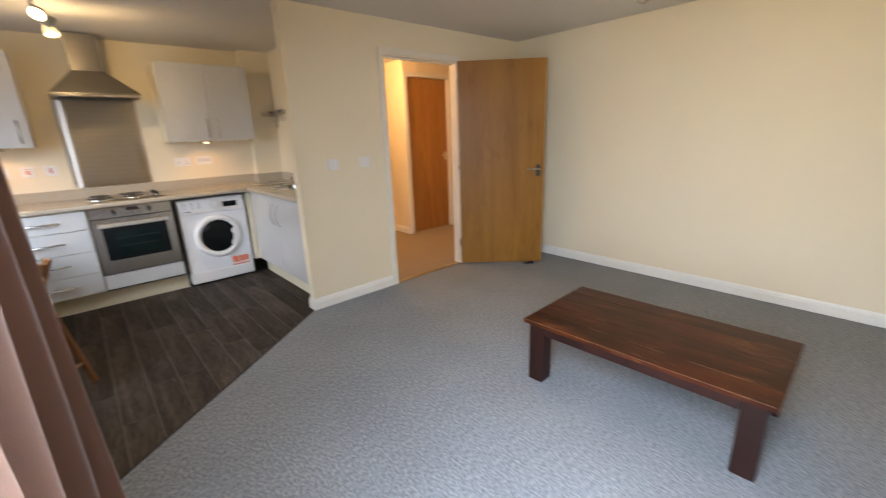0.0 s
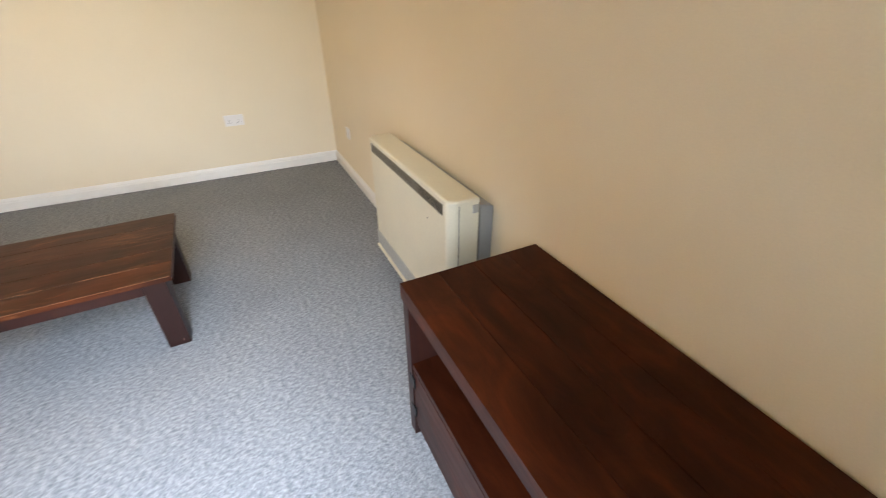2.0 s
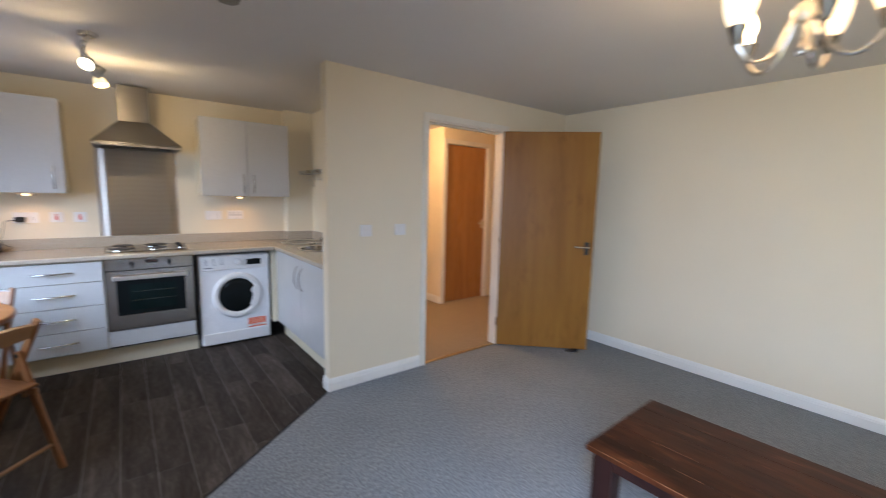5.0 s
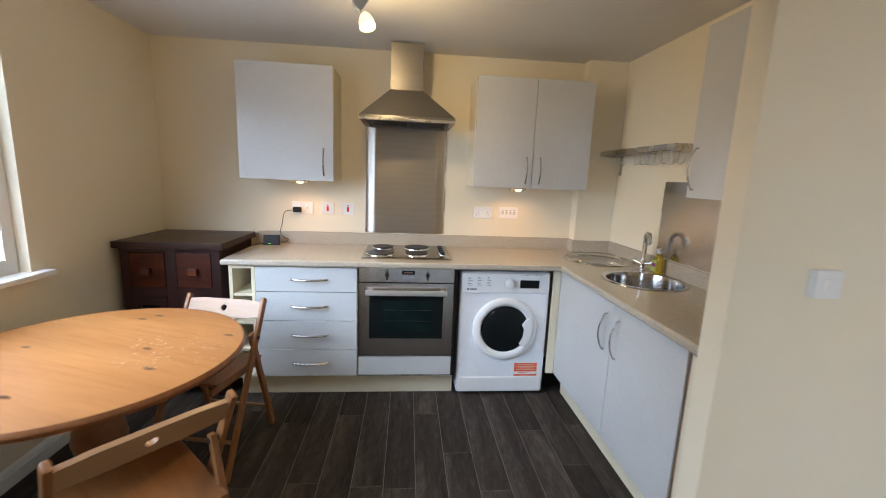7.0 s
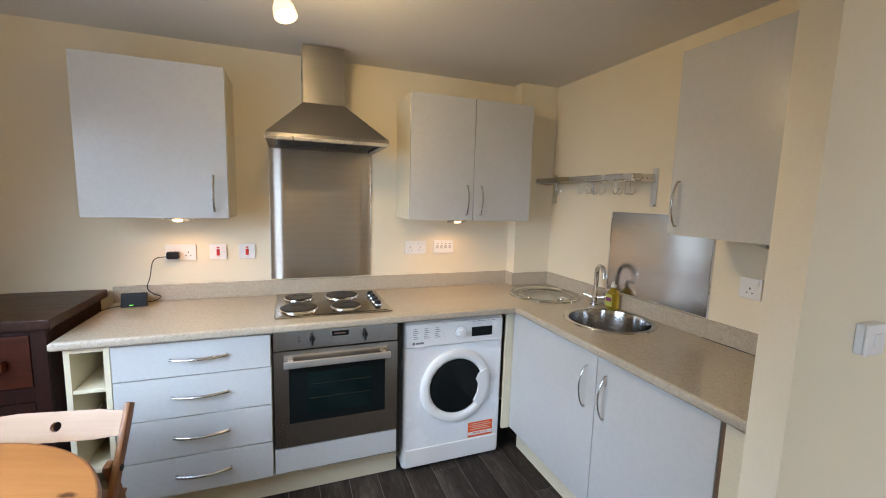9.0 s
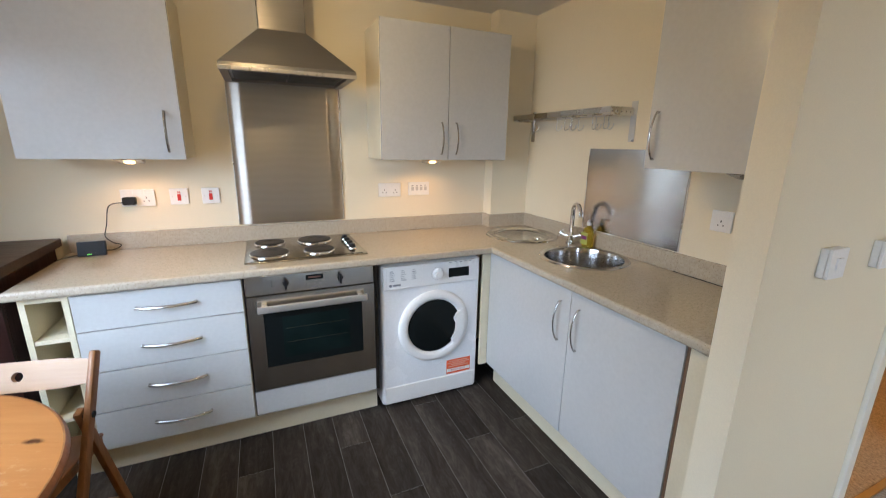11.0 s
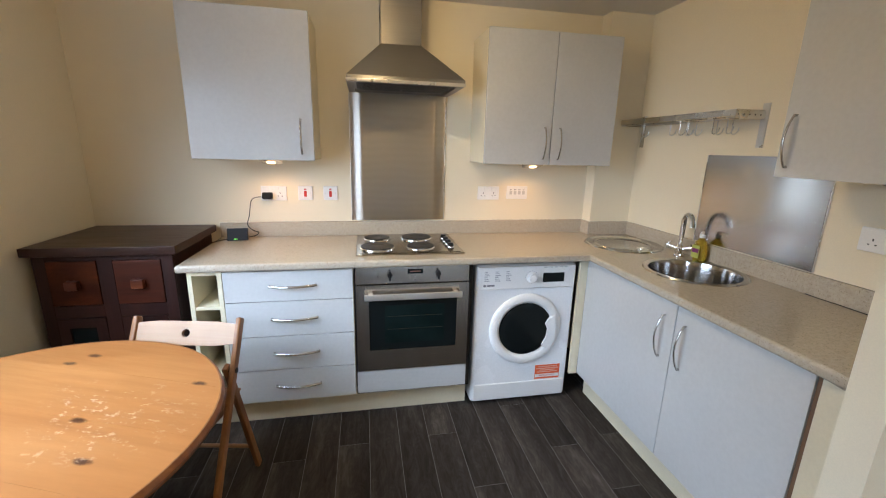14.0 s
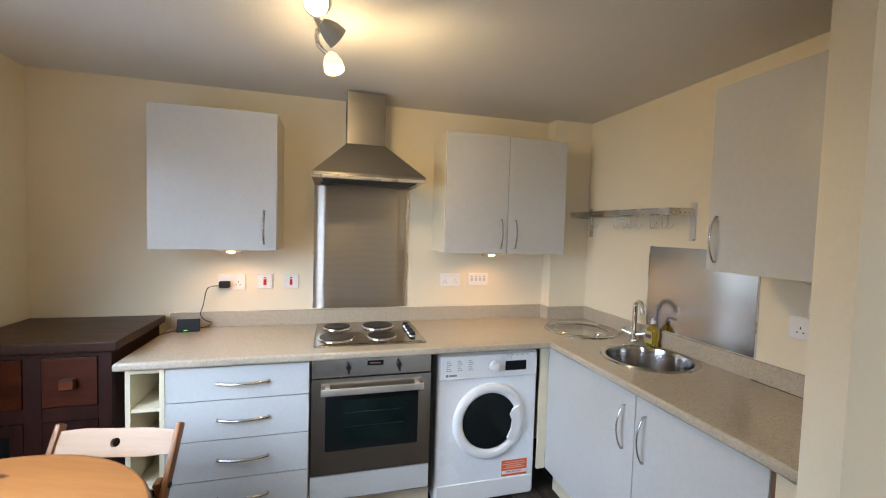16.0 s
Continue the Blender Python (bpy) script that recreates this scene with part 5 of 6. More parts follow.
for k in range(5):
    a = radians(-153.6 + 72 * k)
    o = Vector((math.cos(a), math.sin(a), 0))
    c = Vector((CX, CY, 0))
    pts = [c + o * r + Vector((0, 0, z)) for r, z in ((0.020, 2.03), (0.036, 2.005), (0.050, 1.965), (0.068, 1.925), (0.095, 1.897), (0.125, 1.888), (0.148, 1.895), (0.170, 1.915), (0.184, 1.940), (0.188, 1.958))]
    bm = B()
    sweep(bm, pts, 0.0085, 10, 0.7)
    arm = part("arm", bm, SATIN, cd, "curved satin chrome arm")
    e = c + o * 0.188
    bm = B()
    lathe(bm, [(0.0, -0.012), (0.010, -0.010), (0.014, 0.0), (0.024, 0.034), (0.026, 0.044), (0.0, 0.044)], (e.x, e.y, 1.955), 22)
    part("cup", bm, SILHOUETTE_CHROME, arm, "chrome lamp cup, coloured dark like a silhouette")
    bare = k == 3
    if not bare:
        bm = B()
        lathe(bm, [(0.024, 0.0), (0.036, 0.025), (0.046, 0.065), (0.048, 0.095), (0.042, 0.130), (0.035, 0.148), (0.033, 0.147), (0.040, 0.128), (0.045, 0.095), (0.043, 0.065), (0.033, 0.025), (0.022, 0.003)], (e.x, e.y, 1.999), 28)
        sh = part("shade", bm, SHADE, arm, "glowing opal glass tulip shade")
        sh.visible_shadow = False
    bm = B()
    lathe(bm, [(0.0, 0.0), (0.012, 0.0), (0.012, 0.03), (0.018, 0.045), (0.020, 0.062), (0.014, 0.085), (0.004, 0.105), (0.0, 0.106)], (e.x, e.y, 1.999), 20)
    bl = part("bulb", bm, BULB, arm, "bare glowing candle bulb" if bare else "")
    bl.visible_shadow = False
    lamp("bulb_light", "POINT", Matrix.Translation((e.x, e.y, 2.09)), 2.3, (1.0, 0.64, 0.28), 0.035)

sp = thing("ceiling_spotlight", (0.28, 3.52, 2.2), "chrome three-headed ceiling spotlight, lit warm", "spotlight")
bm = B()
lathe(bm, [(0.0, 0.0), (0.046, 0.0), (0.044, -0.018), (0.0, -0.024)], (0.275, 3.45, CEIL), 28)
sweep(bm, [(0.275, 3.42, CEIL - 0.030), (0.250, 3.52, CEIL - 0.034), (0.242, 3.66, CEIL - 0.036), (0.238, 3.80, CEIL - 0.036), (0.245, 3.93, CEIL - 0.034), (0.262, 4.02, CEIL - 0.030)], 0.011, 12)
rod(bm, (0.238, 3.80, CEIL - 0.036), (0.238, 3.80, CEIL), 0.008)
part("bar", bm, SATIN, sp)
for (x, y, z), aim, lit in (((0.258, 3.590, 2.175), (-0.30, -0.80, -0.52), 2), ((0.300, 3.790, 2.180), (0.80, 0.42, -0.50), 0), ((0.303, 3.985, 2.150), (0.20, -0.25, -0.85), 1)):
    c, o = Vector((x, y, z)), Vector(aim).normalized()
    back = c - o * 0.03
    bm = B()
    sweep(bm, [(0.245, y, CEIL - 0.034), (0.240, y + 0.010, CEIL - 0.060), (0.246, y + 0.012, CEIL - 0.090), back], 0.009, 10)
    arm = part("arm", bm, SATIN, sp)
    m = Matrix.Translation(c) @ o.to_track_quat("Z", "Y").to_matrix().to_4x4()
    bm = B()
    lathe(bm, [(0.0, -0.050), (0.014, -0.048), (0.026, -0.034), (0.036, -0.010), (0.040, 0.022), (0.037, 0.022), (0.033, -0.008), (0.0, -0.02)], n=30, m=m)
    head = part("head", bm, SPOT_GLASS if lit == 1 else FROSTED, sp, "glowing frosted lamp head" if lit == 1 else "frosted glass lamp head")
    bm = B()
    lathe(bm, [(0.036, 0.014), (0.030, 0.020), (0.0, 0.023)], n=28, m=m)
    part("lens", bm, SPOT_FACE, head, "bright lamp lens")
    if lit == 1:
        head.visible_shadow = False
        lamp("frosted_head_light", "POINT", Matrix.Translation(c), 5, (1.0, 0.72, 0.34), 0.03)
    lamp("spot_beam", "SPOT", look(c + o * 0.03, c + o), (20, 18, 25)[lit], (1.0, 0.72, 0.34), 0.03, spot=140)

sd = thing("smoke_alarm", (0.80, 2.40, CEIL - 0.03), "round white smoke alarm on the ceiling", "smoke alarm")
bm = B()
lathe(bm, [(0.0, 0.0), (0.052, 0.0), (0.052, -0.012), (0.044, -0.030), (0.018, -0.034), (0.0, -0.034)], (0.80, 2.40, CEIL), 28)
part("case", bm, GREY_PLASTIC, sd)

# fitting out of view, added to carry the warm light of the hall
hl = thing("unseen_hall_light", (2.85, 4.2, CEIL - 0.06), "unseen round opal hall ceiling light, added to hold the warm light", "ceiling light")
bm = B()
lathe(bm, [(0.0, 0.0), (0.13, 0.0), (0.13, -0.02), (0.11, -0.05), (0.0, -0.065)], (2.85, 4.2, CEIL), 32)
h = part("shade", bm, SHADE, hl)
h.visible_shadow = False
lamp("hall_bulb", "POINT", Matrix.Translation((2.85, 4.2, CEIL - 0.10)), 56, (1.0, 0.57, 0.22), 0.08)

al = thing("alarm_sensor", (EAST - 0.03, SOUTH + 0.03, 2.20), "small white corner motion sensor", "motion sensor", turn=45)
bm = B()
bx(bm, -0.024, 0.024, 0.0, 0.035, -0.06, 0.05, 0.010, 3)
part("case", bm, CREAM, al, local=True)
bm = B()
bx(bm, -0.016, 0.016, 0.033, 0.039, -0.045, -0.005, 0.003, 2)
part("lens", bm, WHITE_PLASTIC, al, local=True)

# ---- living room things ----
ct = thing("coffee_table", (2.265, 0.617, 0), "low dark-stained wooden coffee table with a scuffed top", "coffee table", turn=1.6)
W, L, H = 0.655, 1.135, 0.372
TT, APRON = 0.023, 0.054
w = W / 5
for k in range(5):
    x0 = -W / 2 + k * w
    bm = B()
    bx(bm, x0 + 0.0004, x0 + w - 0.0004, -L / 2, L / 2, H - TT, H - (0.0003 if k % 2 else 0.0), 0.0012)
    part("plank", bm, ROSEWOOD, ct, local=True)
bm = B()
bx(bm, -W / 2 + 0.03, W / 2 - 0.03, -L / 2 + 0.03, L / 2 - 0.03, H - TT - 0.004, H - TT - 0.0005)
part("top_batten", bm, ROSEWOOD_Z, ct, local=True)
# bare wood where the edges of the planks have worn
for k, y0, y1 in ((1, -0.44, -0.23), (1, -0.12, 0.05), (1, 0.15, 0.25), (2, 0.22, 0.36)):
    bm = B()
    x0 = -W / 2 + k * w
    sweep(bm, [(x0 + 0.0007 * math.sin(40 * q), q, H - 0.0009) for q in (y0 + (y1 - y0) * i / 10 for i in range(11))], 0.0013, 6)
    part("wear_glint_line", bm, WORN_AND_GLINT, ct, "pale worn plank edge", local=True)
# highlight along the near top edge, laid on as a pale strip
bm = B()
sweep(bm, [(-W / 2 + 0.0006, -L / 2 + 0.01 + (L - 0.02) * i / 30, H - 0.0010 + 0.0003 * math.sin(i * 1.7)) for i in range(31)], 0.0010, 6)
part("wear_glint_line", bm, WORN_AND_GLINT, ct, local=True)
LEG = 0.088
for sx in (-1, 1):
    for sy in (-1, 1):
        bm = B()
        x, y = sx * (W / 2 - 0.016 - LEG / 2), sy * (L / 2 - 0.030 - LEG / 2)
        bx(bm, x - LEG / 2, x + LEG / 2, y - LEG / 2, y + LEG / 2, 0.0, H - TT - 0.0005, 0.004)
        part("leg", bm, ROSEWOOD_Z, ct, local=True)
for sx in (-1, 1):
    bm = B()
    x = sx * (W / 2 - 0.032)
    bx(bm, x - 0.011, x + 0.011, -L / 2 + 0.119, L / 2 - 0.119, H - TT - APRON, H - TT - 0.0005, 0.002)
    part("apron", bm, ROSEWOOD_Z, ct, local=True)
for sy in (-1, 1):
    bm = B()
    y = sy * (L / 2 - 0.046)
    bx(bm, -W / 2 + 0.105, W / 2 - 0.105, y - 0.011, y + 0.011, H - TT - APRON, H - TT - 0.0005, 0.002)
    part("apron", bm, ROSEWOOD_Z, ct, local=True)

# storage heater
ht = thing("storage_heater", (1.85, -1.05, 0), "yellowed cream slim electric storage heater against the wall", "heater")
X0, X1, YF, Z0, Z1 = 1.382, 2.325, -0.955, 0.055, 0.722
YB = -1.086
bm = B()
CH = 0.034
prism(bm, [(X0, YB), (X1, YB), (X1, YF - CH), (X1 - CH * 0.75, YF), (X0 + CH * 0.75, YF), (X0, YF - CH)], Z0, Z1)
bmesh.ops.bevel(bm, geom=bm.edges[:], offset=0.011, segments=4, profile=0.5, affect="EDGES")
part("case", bm, OLD_CREAM, ht)
bm = B()
prism(bm, [(YB - 0.0005, Z0 + 0.01), (YB - 0.0005, Z1 - 0.034), (SOUTH + 0.006, Z1 - 0.046), (SOUTH + 0.001, Z1 - 0.058), (SOUTH + 0.001, Z0 + 0.01)], X0 + 0.005, X1 - 0.005, Matrix(((0, 0, 1, 0), (1, 0, 0, 0), (0, 1, 0, 0), (0, 0, 0, 1))))
bmesh.ops.recalc_face_normals(bm, faces=bm.faces[:])
bmesh.ops.bevel(bm, geom=bm.edges[:], offset=0.004, segments=2, affect="EDGES")
part("wall_frame", bm, BLUE_GREY, ht, "blue-grey rear frame")
bm = B()
g0, g1 = X0 + 0.052, X1 - 0.052
bx(bm, g0, g1, YF - 0.004, YF + 0.0012, Z1 - 0.070, Z1 - 0.024, 0.0005)
grille = part("outlet_grille", bm, GREY_PLASTIC, ht, "grey slotted warm-air outlet")
# slots are flat strips; the shade inside them is painted, deeper on the first 22
for k in range(84):
    x = g0 + 0.006 + k * (g1 - g0 - 0.012) / 83
    bm = B()
    bx(bm, x - 0.0024, x + 0.0024, YF + 0.0013, YF + 0.0016, Z1 - 0.066, Z1 - 0.028)
    part("slot", bm, SHADOW_GAP if k < 22 else SLOT, grille)
bm = B()
bx(bm, X0 + 0.02, X1 - 0.02, YF - 0.003, YF + 0.003, Z0 + 0.024, Z0 + 0.118, 0.002)
part("lower_grille", bm, INLET, ht, "grey lower inlet strip")
bm = B()
for k in range(4):
    bx(bm, X0 + 0.024, X1 - 0.024, YF + 0.003, YF + 0.005, Z0 + 0.036 + k * 0.021, Z0 + 0.043 + k * 0.021)
part("inlet_ribs", bm, BLUE_GREY, ht)
bm = B()
bx(bm, X0 + 0.02, X1 - 0.02, YF - 0.003, YF + 0.012, Z0 + 0.004, Z0 + 0.020, 0.003)
part("bottom_lip", bm, OLD_CREAM, ht, "cream bottom lip")
bm = B()
bx(bm, X0 - 0.002, X0 + 0.002, -1.078, -1.052, Z1 - 0.058, Z1 - 0.024, 0.001)
part("control_cover", bm, INLET, ht, "small grey control cover")
for y in (YF - CH - 0.008, YB + 0.0035):
    bm = B()
    bx(bm, X0 - 0.0012, X0 + 0.002, y, y + 0.0028, Z0 + 0.02, Z1 - 0.018)
    part("side_seam", bm, GREY_PLASTIC, ht)
bm = B()
lathe(bm, [(0.0, 0.0), (0.004, 0.0), (0.003, 0.002), (0.0, 0.0024)], n=12, m=Matrix.Translation((X0 + 0.19, YF, Z1 - 0.14)) @ Matrix.Rotation(radians(-90), 4, "X"))
part("indicator", bm, GREY_PLASTIC, ht)
for x in (X0 + 0.12, X1 - 0.12):
    bm = B()
    bx(bm, x - 0.02, x + 0.02, SOUTH + 0.02, YF - 0.02, 0.0, Z0 + 0.004, 0.003)
    part("foot", bm, OLD_CREAM, ht)

# television stand
tv = thing("tv_stand", (0.57, -0.89, 0), "dark rosewood television stand with an open shelf above two doors", "tv stand")
X0, X1, Y0, Y1, H = 0.020, 1.120, -1.141, -0.660, 0.650
for k in range(4):
    w = (Y1 - Y0) / 4
    bm = B()
    bx(bm, X0, X1, Y0 + k * w + 0.0003, Y0 + (k + 1) * w - 0.0003, H - 0.054, H, 0.0008)
    part("top_plank", bm, ROSEWOOD_X, tv)
for x in (X0 + 0.004, X1 - 0.044):
    bm = B()
    bx(bm, x, x + 0.040, Y0 + 0.01, Y1 - 0.004, 0.0, H - 0.0545, 0.002)
    part("side_panel", bm, ROSEWOOD_Z, tv)
bm = B()
bx(bm, X0 + 0.045, X1 - 0.045, Y0 + 0.012, Y0 + 0.024, 0.05, H - 0.055)
part("back_panel", bm, ROSEWOOD_X, tv)
bm = B()
bx(bm, X0 + 0.045, X1 - 0.045, Y0 + 0.025, Y1 - 0.008, 0.338, 0.360, 0.001)
part("shelf", bm, ROSEWOOD_X, tv)
bm = B()
bx(bm, X0 + 0.045, X1 - 0.045, Y0 + 0.025, Y1 - 0.012, 0.050, 0.070, 0.001)
part("bottom_board", bm, ROSEWOOD_X, tv)
mid = (X0 + X1) / 2
for a, b, kx in ((X0 + 0.047, mid - 0.002, mid - 0.05), (mid + 0.002, X1 - 0.047, mid + 0.05)):
    bm = B()
    bx(bm, a, b, Y1 - 0.030, Y1 - 0.008, 0.074, 0.334, 0.002)
    dr = part("door", bm, ROSEWOOD_X, tv)
    bm = B()
    lathe(bm, [(0.0, 0.0), (0.010, 0.0), (0.009, 0.012), (0.017, 0.020), (0.015, 0.028), (0.0, 0.030)], n=18, m=Matrix.Translation((kx, Y1 - 0.008, 0.25)) @ Matrix.Rotation(radians(-90), 4, "X"))
    part("knob", bm, BLACK, dr, "dark round knob")
for z in (0.14, 0.285):
    bm = B()
    bx(bm, X1 - 0.062, X1 - 0.028, Y1 - 0.008, Y1 - 0.0015, z - 0.022, z + 0.022, 0.001)
    part("hinge", bm, BLACK, tv, "black iron hinge")

# curtain beside the glazed door
cu = thing("curtain", (0.05, 0.55, 0.02), "taupe brown suede curtain drawn to one side", "curtain")
bm = B()
ny, nz = 120, 40
grid = []
for j in range(nz + 1):
    z = 0.03 + (2.17 - 0.03) * j / nz
    row = []
    for i in range(ny + 1):
        t = i / ny
        sp_ = 1.0 - 0.10 * j / nz
        y = 0.31 + 0.50 * t * sp_ + 0.012 * math.sin(9 * t + z * 1.3)
        amp = 0.052 + 0.014 * math.sin(5.1 * t + 1.0) - 0.010 * (z - 1)
        x = 0.058 + 0.048 * t + amp * math.sin(math.tau * 3.4 * t + 0.35 * math.sin(z * 1.7)) + 0.008 * math.sin(z * 3 + 7 * t)
        row.append(bm.verts.new((x, y, z)))
    grid.append(row)
for j in range(nz):
    for i in range(ny):
        bm.faces.new((grid[j][i], grid[j][i + 1], grid[j + 1][i + 1], grid[j + 1][i]))
bmesh.ops.solidify(bm, geom=bm.faces[:], thickness=0.003)
part("drape", bm, LINEN, cu)
pole = thing("curtain_pole", (0.045, -0.27, 2.19), "satin steel curtain pole above the glazed door", "curtain pole")
bm = B()
rod(bm, (0.045, -1.08, 2.19), (0.045, 0.92, 2.19), 0.012)
part("pole", bm, SATIN, pole)
for y in (-1.02, 0.86):
    bm = B()
    rod(bm, (0.045, y, 2.19), (LIVX, y, 2.19), 0.008)
    rod(bm, (LIVX + 0.006, y, 2.19), (LIVX, y, 2.19), 0.024)
    part("bracket", bm, SATIN, pole)
for y in (-1.09, 0.93):
    bm = B()
    lathe(bm, [(0.0, -0.022), (0.016, -0.014), (0.020, 0.0), (0.016, 0.014), (0.0, 0.022)], (0.045, y, 2.19), 18)
    part("finial", bm, SATIN, pole)

# ---- dining corner ----
TC, TR, TH = Vector((-0.655, 3.415)), 0.523, 0.750
tb = thing("dining_table", (TC.x, TC.y, 0), "round pine pedestal dining table with scraped top and knots", "table", turn=-21)
for k in range(5):
    bm = B()
    w = 2 * (TR - 0.010) / 5
    y0 = -TR + 0.010 + k * w
    n = 24
    R = TR - 0.010
    ya, yb = max(y0 + 0.0003, -R + 1e-4), min(y0 + w - 0.0003, R - 1e-4)
    ys = [ya + (yb - ya) * i / n for i in range(n + 1)]
    out = [(math.sqrt(max(R * R - y * y, 0)), y) for y in ys] + [(-math.sqrt(max(R * R - y * y, 0)), y) for y in reversed(ys)]
    prism(bm, out, TH - 0.024, TH)
    part("plank", bm, PINE, tb, local=True, smooth=False)
bm = B()
lathe(bm, [(TR - 0.0098, TH - 0.026), (TR - 0.0098, TH + 0.0005), (TR - 0.006, TH + 0.0008), (TR, TH - 0.006), (TR + 0.002, TH - 0.014), (TR - 0.003, TH - 0.020), (TR - 0.004, TH - 0.028), (TR - 0.018, TH - 0.034), (TR - 0.05, TH - 0.034), (TR - 0.05, TH - 0.026)], n=96)
part("moulded_edge", bm, PINE_DARK, tb, "dark stained moulded rim", local=True)
bm = B()
lathe(bm, [(0.36, TH - 0.026), (0.36, TH - 0.09), (0.34, TH - 0.09), (0.34, TH - 0.026)], n=64)
part("apron", bm, PINE_DARK, tb, local=True)
bm = B()
lathe(bm, [(0.0, 0.10), (0.075, 0.10), (0.085, 0.14), (0.085, 0.24), (0.06, 0.28), (0.075, 0.33), (0.09, 0.40), (0.075, 0.50), (0.048, 0.58), (0.055, 0.62), (0.075, 0.64), (0.075, 0.69), (0.16, 0.70), (0.16, 0.724), (0.0, 0.724)], n=40)
part("pedestal", bm, PINE_DARK, tb, local=True)
for k in range(4):
    a = radians(45 + 90 * k)
    m = Matrix.Rotation(a, 4, "Z") @ FACE_SOUTH
    bm = B()
    prism(bm, [(0.07, 0.12), (0.07, 0.23), (0.16, 0.19), (0.27, 0.115), (0.36, 0.065), (0.38, 0.04), (0.38, 0.0), (0.31, 0.0), (0.29, 0.035), (0.20, 0.075)], -0.028, 0.028, m)
    part("foot", bm, PINE_DARK, tb, local=True)


def folding_chair(at, turn, label):
    """Folding chair: its back over the origin, facing its own +y."""
    c = thing("folding_chair", at, label, "chair", "folding dining chairs", turn=turn)
    HW = 0.205
    top, front = Vector((0, 0.0, 0.782)), Vector((0, 0.40, 0.0))
    pivot, rear = top.lerp(front, 0.235), Vector((0, -0.085, 0.0))
    for s in (-1, 1):
        o = Vector((s * HW, 0, 0))
        bm = B()
        beam(bm, top + o, front + o, 0.022, 0.038, (1, 0, 0), 0.008)
        part("back_post", bm, BEECH, c, local=True)
        i = Vector((s * (HW - 0.026), 0, 0))
        bm = B()
        beam(bm, pivot + i + Vector((0, 0.004, 0.02)), rear + i, 0.022, 0.034, (1, 0, 0), 0.006)
        part("rear_leg", bm, BEECH, c, local=True)
        bm = B()
        rod(bm, pivot + Vector((s * (HW - 0.04), 0, 0)), pivot + Vector((s * (HW + 0.014), 0, 0)), 0.011, n=12)
        part("pivot_bolt", bm, BLACK, c, "dark pivot bolt", local=True)
        j = Vector((s * (HW - 0.049), 0, 0))
        bm = B()
        beam(bm, Vector((0, -0.012, 0.425)) + j, Vector((0, 0.40, 0.452)) + j, 0.020, 0.034, (1, 0, 0), 0.005)
        part("seat_rail", bm, BEECH, c, local=True)
    bm = B()
    # backrest board with a finger hole, slightly curved
    hr = 0.016
    back = Matrix.Translation(top.lerp(front, 0.075)) @ Matrix.Rotation(radians(27), 4, "X")
    hz = 0.048
    ring_o, ring_i = [], []
    for k in range(32):
        a = k * math.tau / 32
        cc, ss = math.cos(a), math.sin(a)
        f = min((HW - 0.008) / max(abs(cc), 1e-6), hz / max(abs(ss), 1e-6))
        ring_o.append((f * cc, f * ss))
        ring_i.append((hr * cc, hr * ss))
    vs = {}
    for side, yy in ((0, -0.008), (1, 0.008)):
        vs[side] = ([bm.verts.new((x, yy, z)) for x, z in ring_o], [bm.verts.new((x, yy, z)) for x, z in ring_i])
    for k in range(32):
        j = (k + 1) % 32
        (a0, b0), (a1, b1) = vs[0], vs[1]
        bm.faces.new((a0[k], a0[j], b0[j], b0[k]))
        bm.faces.new((a1[j], a1[k], b1[k], b1[j]))
        bm.faces.new((a0[j], a0[k], a1[k], a1[j]))
        bm.faces.new((b0[k], b0[j], b1[j], b1[k]))
    bmesh.ops.transform(bm, matrix=back, verts=bm.verts)
    part("backrest", bm, BEECH_X, c, "pale beech backrest with a finger hole", local=True)
    bm = B()
    tilt = Matrix.Translation((0, -0.012, 0.446)) @ Matrix.Rotation(math.atan2(0.027, 0.412), 4, "X")
    bx(bm, -HW + 0.028, HW - 0.028, 0.010, 0.395, 0.0, 0.014, 0.005, 3, tilt)
    part("seat", bm, BEECH_SEAT, c, "brown wooden seat panel", local=True)
    bm = B()
    p = top.lerp(front, 0.80)
    rod(bm, p + Vector((-HW, 0, 0)), p + Vector((HW, 0, 0)), 0.009, n=12)
    part("front_stretcher", bm, BEECH_X, c, local=True)
    bm = B()
    p = pivot.lerp(rear, 0.78)
    rod(bm, p + Vector((-HW + 0.02, 0, 0)), p + Vector((HW - 0.02, 0, 0)), 0.009, n=12)
    part("rear_stretcher", bm, BEECH_X, c, local=True)
    return c


folding_chair((-0.428, 4.055, 0), 170, "beech folding chair with a solid seat beside the drawers")
folding_chair((-0.135, 2.905, 0), 48, "beech folding chair tucked diagonally at the round table")

# sideboard in the corner
db = thing("sideboard", (-0.90, 4.66, 0), "dark rosewood cabinet with two small drawers and dark glass doors", "sideboard")
X0, X1, Y0, Y1, H = -1.190, -0.618, 4.415, 4.935, 1.000
bm = B()
bx(bm, X0 - 0.025, X1 + 0.028, Y0 - 0.028, Y1 + 0.01, H - 0.040, H, 0.004)
part("top", bm, ROSEWOOD_TOP, db)
bm = B()
carcass(bm, X0, X1, Y0 + 0.022, Y1, 0.06, H - 0.041, 0.022)
part("body", bm, ROSEWOOD_Z, db)
mid = (X0 + X1) / 2
bm = B()
for a, b in ((X0, X0 + 0.05), (mid - 0.032, mid + 0.032), (X1 - 0.05, X1)):
    bx(bm, a, b, Y0, Y0 + 0.022, 0.06, H - 0.041, 0.002)
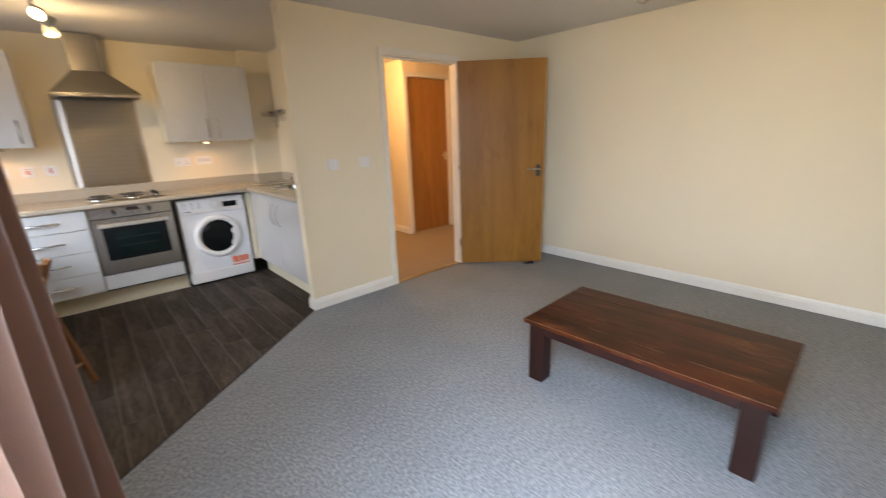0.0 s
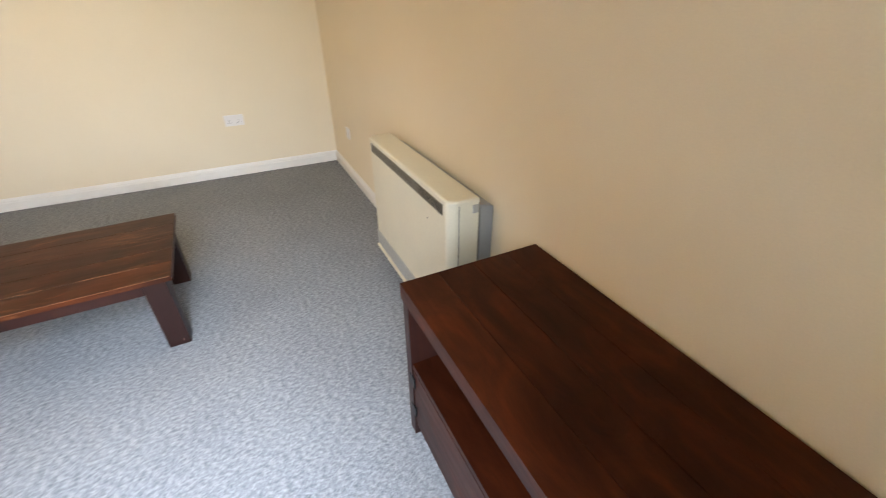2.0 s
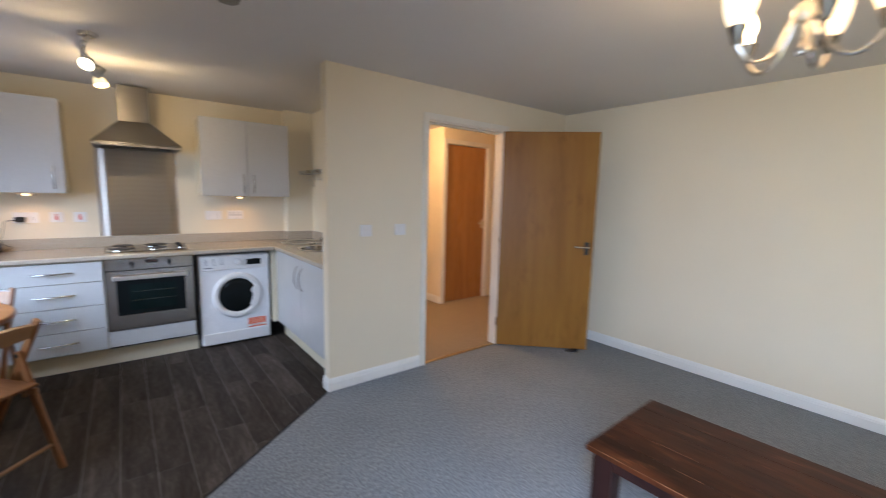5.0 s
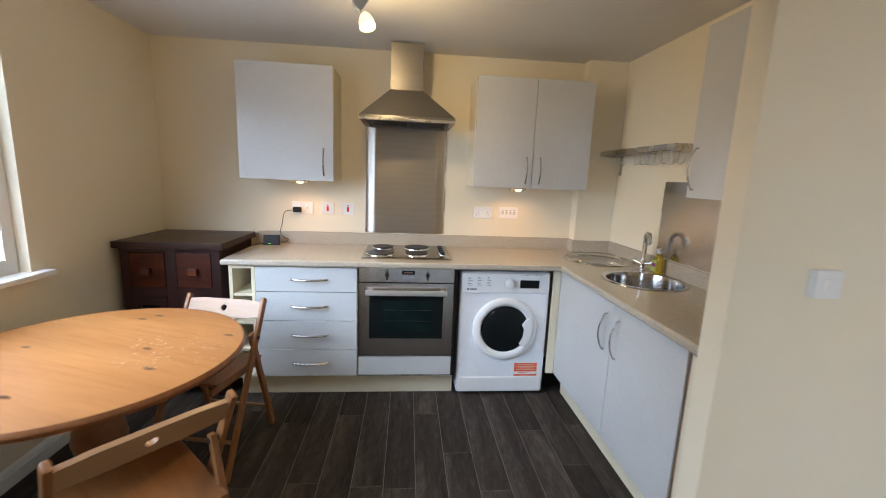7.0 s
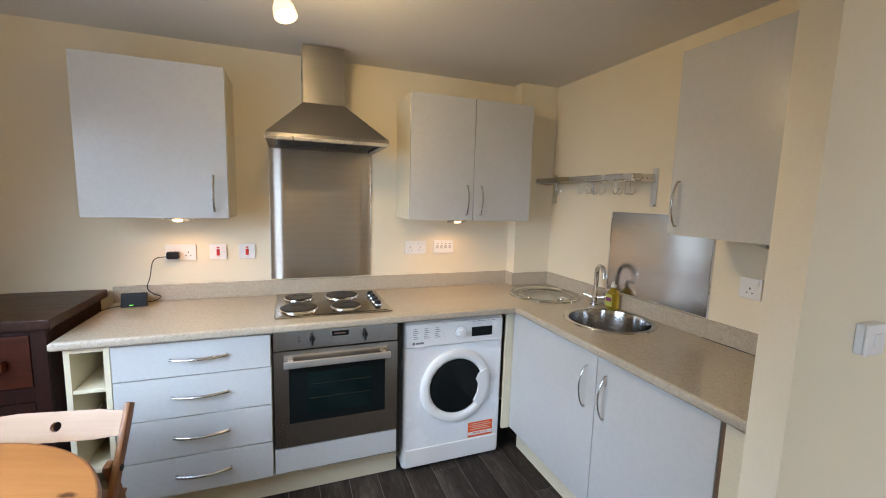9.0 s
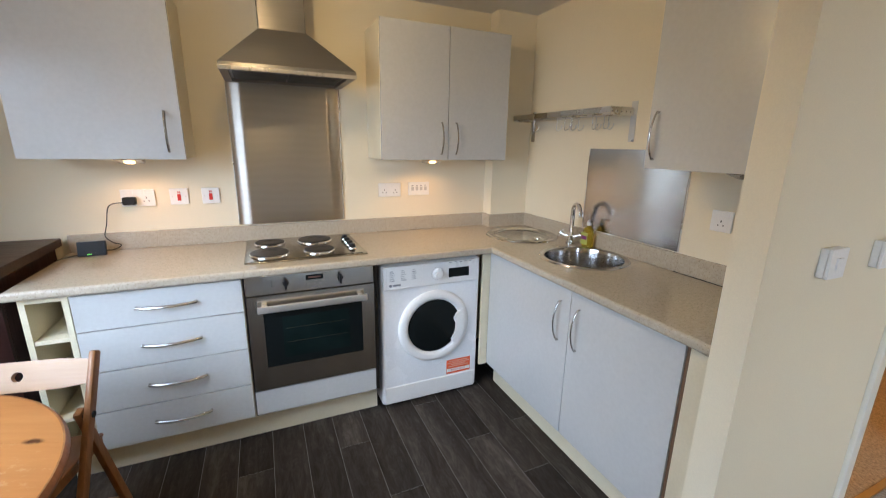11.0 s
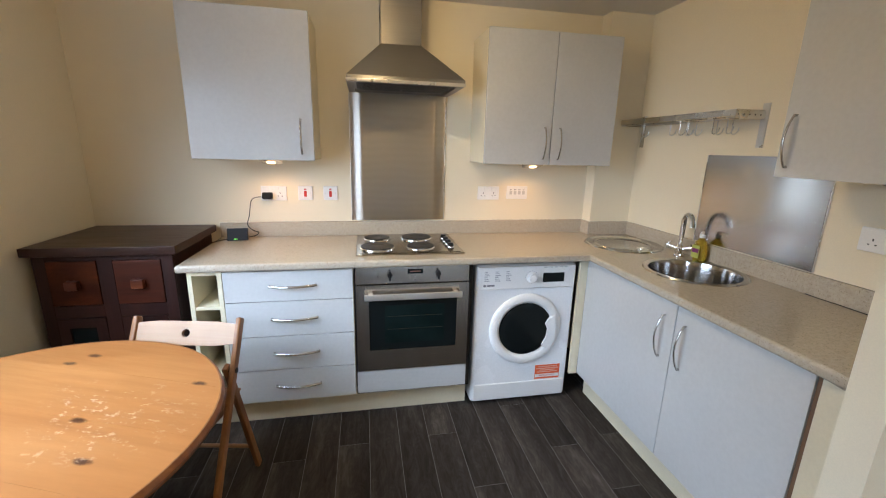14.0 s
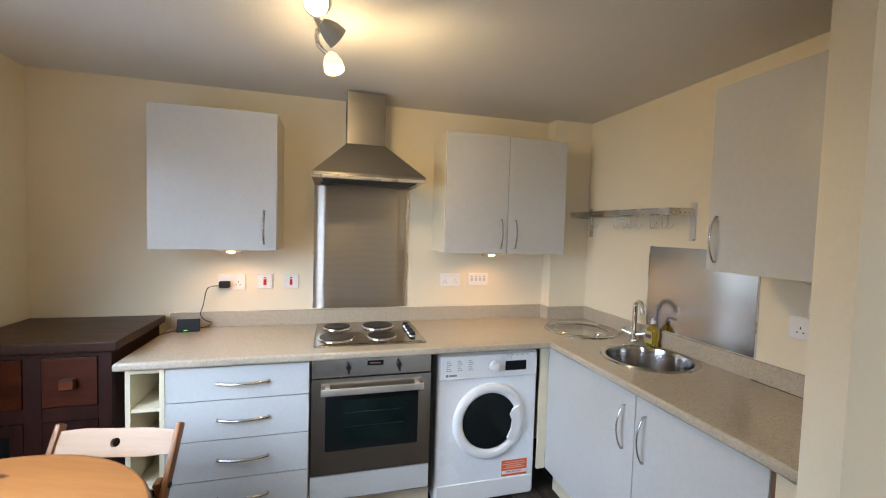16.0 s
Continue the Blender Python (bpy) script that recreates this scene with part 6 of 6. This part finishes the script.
for z0, z1 in ((H - 0.066, H - 0.041), (0.655, 0.715), (0.06, 0.11)):
    for a, b in ((X0 + 0.05, mid - 0.032), (mid + 0.032, X1 - 0.05)):
        bx(bm, a, b, Y0 + 0.001, Y0 + 0.022, z0, z1)
part("face_frame", bm, ROSEWOOD_Z, db)
for x in (X0, X1 - 0.055):
    for y in (Y0, Y1 - 0.055):
        bm = B()
        bx(bm, x, x + 0.055, y, y + 0.055, 0.0, 0.06)
        part("foot", bm, ROSEWOOD_Z, db)
for i, (a, b) in enumerate(((X0 + 0.052, mid - 0.034), (mid + 0.034, X1 - 0.052))):
    bm = B()
    bx(bm, a, b, Y0 - 0.004, Y0 + 0.020, 0.718, H - 0.069, 0.003)
    dr = part("drawer", bm, ROSEWOOD_RED if i else ROSEWOOD_X, db, "reddish worn drawer front" if i else "")
    c = (a + b) / 2
    bm = B()
    bx(bm, c - 0.026, c + 0.026, Y0 - 0.034, Y0 - 0.004, 0.800, 0.842, 0.005)
    part("knob", bm, ROSEWOOD_RED, dr, "square wooden knob")
    bm = B()
    for p in ((a, a + 0.045, 0.113, 0.652), (b - 0.045, b, 0.113, 0.652), (a + 0.045, b - 0.045, 0.113, 0.17), (a + 0.045, b - 0.045, 0.605, 0.652)):
        bx(bm, p[0], p[1], Y0 - 0.002, Y0 + 0.020, p[2], p[3])
    dd = part("door", bm, ROSEWOOD_Z, db)
    bm = B()
    bx(bm, a + 0.046, b - 0.046, Y0 + 0.008, Y0 + 0.012, 0.171, 0.604)
    part("door_glass", bm, BLACK_GLASS, dd, "dark glass panel")

# ---- vinyl planks, laid last ----
PW, PL = 0.152, 0.915


def clip(poly, p, n):
    """Keep the part of a polygon on the side of the line through p to which n points."""
    out = []
    for a, b in zip(poly, poly[1:] + poly[:1]):
        da, db_ = (a - p).dot(n), (b - p).dot(n)
        if da >= 0:
            out.append(a)
        if (da > 0) != (db_ > 0) and abs(da - db_) > 1e-9:
            out.append(a.lerp(b, da / (da - db_)))
    return out


floor_vinyl = thing("floor_vinyl", (0.4, 3.6, 0), "charcoal wood-effect vinyl plank floor of the kitchen", "vinyl floor", kind="structure")
edge_n = Vector((-(EDGE_A - EDGE_B).y, (EDGE_A - EDGE_B).x)).normalized()
rng = random.Random(7)
x = DINERX
while x < SINKX:
    off = rng.uniform(0, PL)
    y = JOG - off
    while y < NORTH:
        g = 0.0014
        poly = [Vector((x + g, max(y + g, JOG))), Vector((min(x + PW - g, SINKX), max(y + g, JOG))), Vector((min(x + PW - g, SINKX), min(y + PL - g, NORTH))), Vector((x + g, min(y + PL - g, NORTH)))]
        y += PL
        if poly[2].y - poly[0].y < 0.01 or poly[1].x - poly[0].x < 0.01:
            continue
        poly = clip(poly, EDGE_B, edge_n)
        if x > EDGE_A.x - PW:
            poly = clip(poly, Vector((EDGE_A.x, PART_BACK)), Vector((0, 1))) if x > EDGE_A.x else clip(poly, EDGE_A + Vector((0.0, 0.0)), edge_n)
        if len(poly) < 3:
            continue
        c = sum(poly, Vector((0, 0))) / len(poly)
        bm = B()
        prism(bm, [(p.x - c.x, p.y - c.y) for p in poly], -0.010, 0.0)
        ob = new("plank", finish(bm, "plank", VINYL, False))
        ob.parent = floor_vinyl
        ob.location = (c.x - 0.4, c.y - 3.6, 0)
    x += PW
bm = B()
prism(bm, [(DINERX, JOG), (EDGE_B.x, JOG), (EDGE_A.x, EDGE_A.y), (PART_END, EDGE_A.y), (PART_END, PART_BACK), (SINKX, PART_BACK), (SINKX, NORTH), (DINERX, NORTH)], -0.0115, -0.0008)
part("joints", bm, JOINT, floor_vinyl, "paler joint lines", smooth=False)
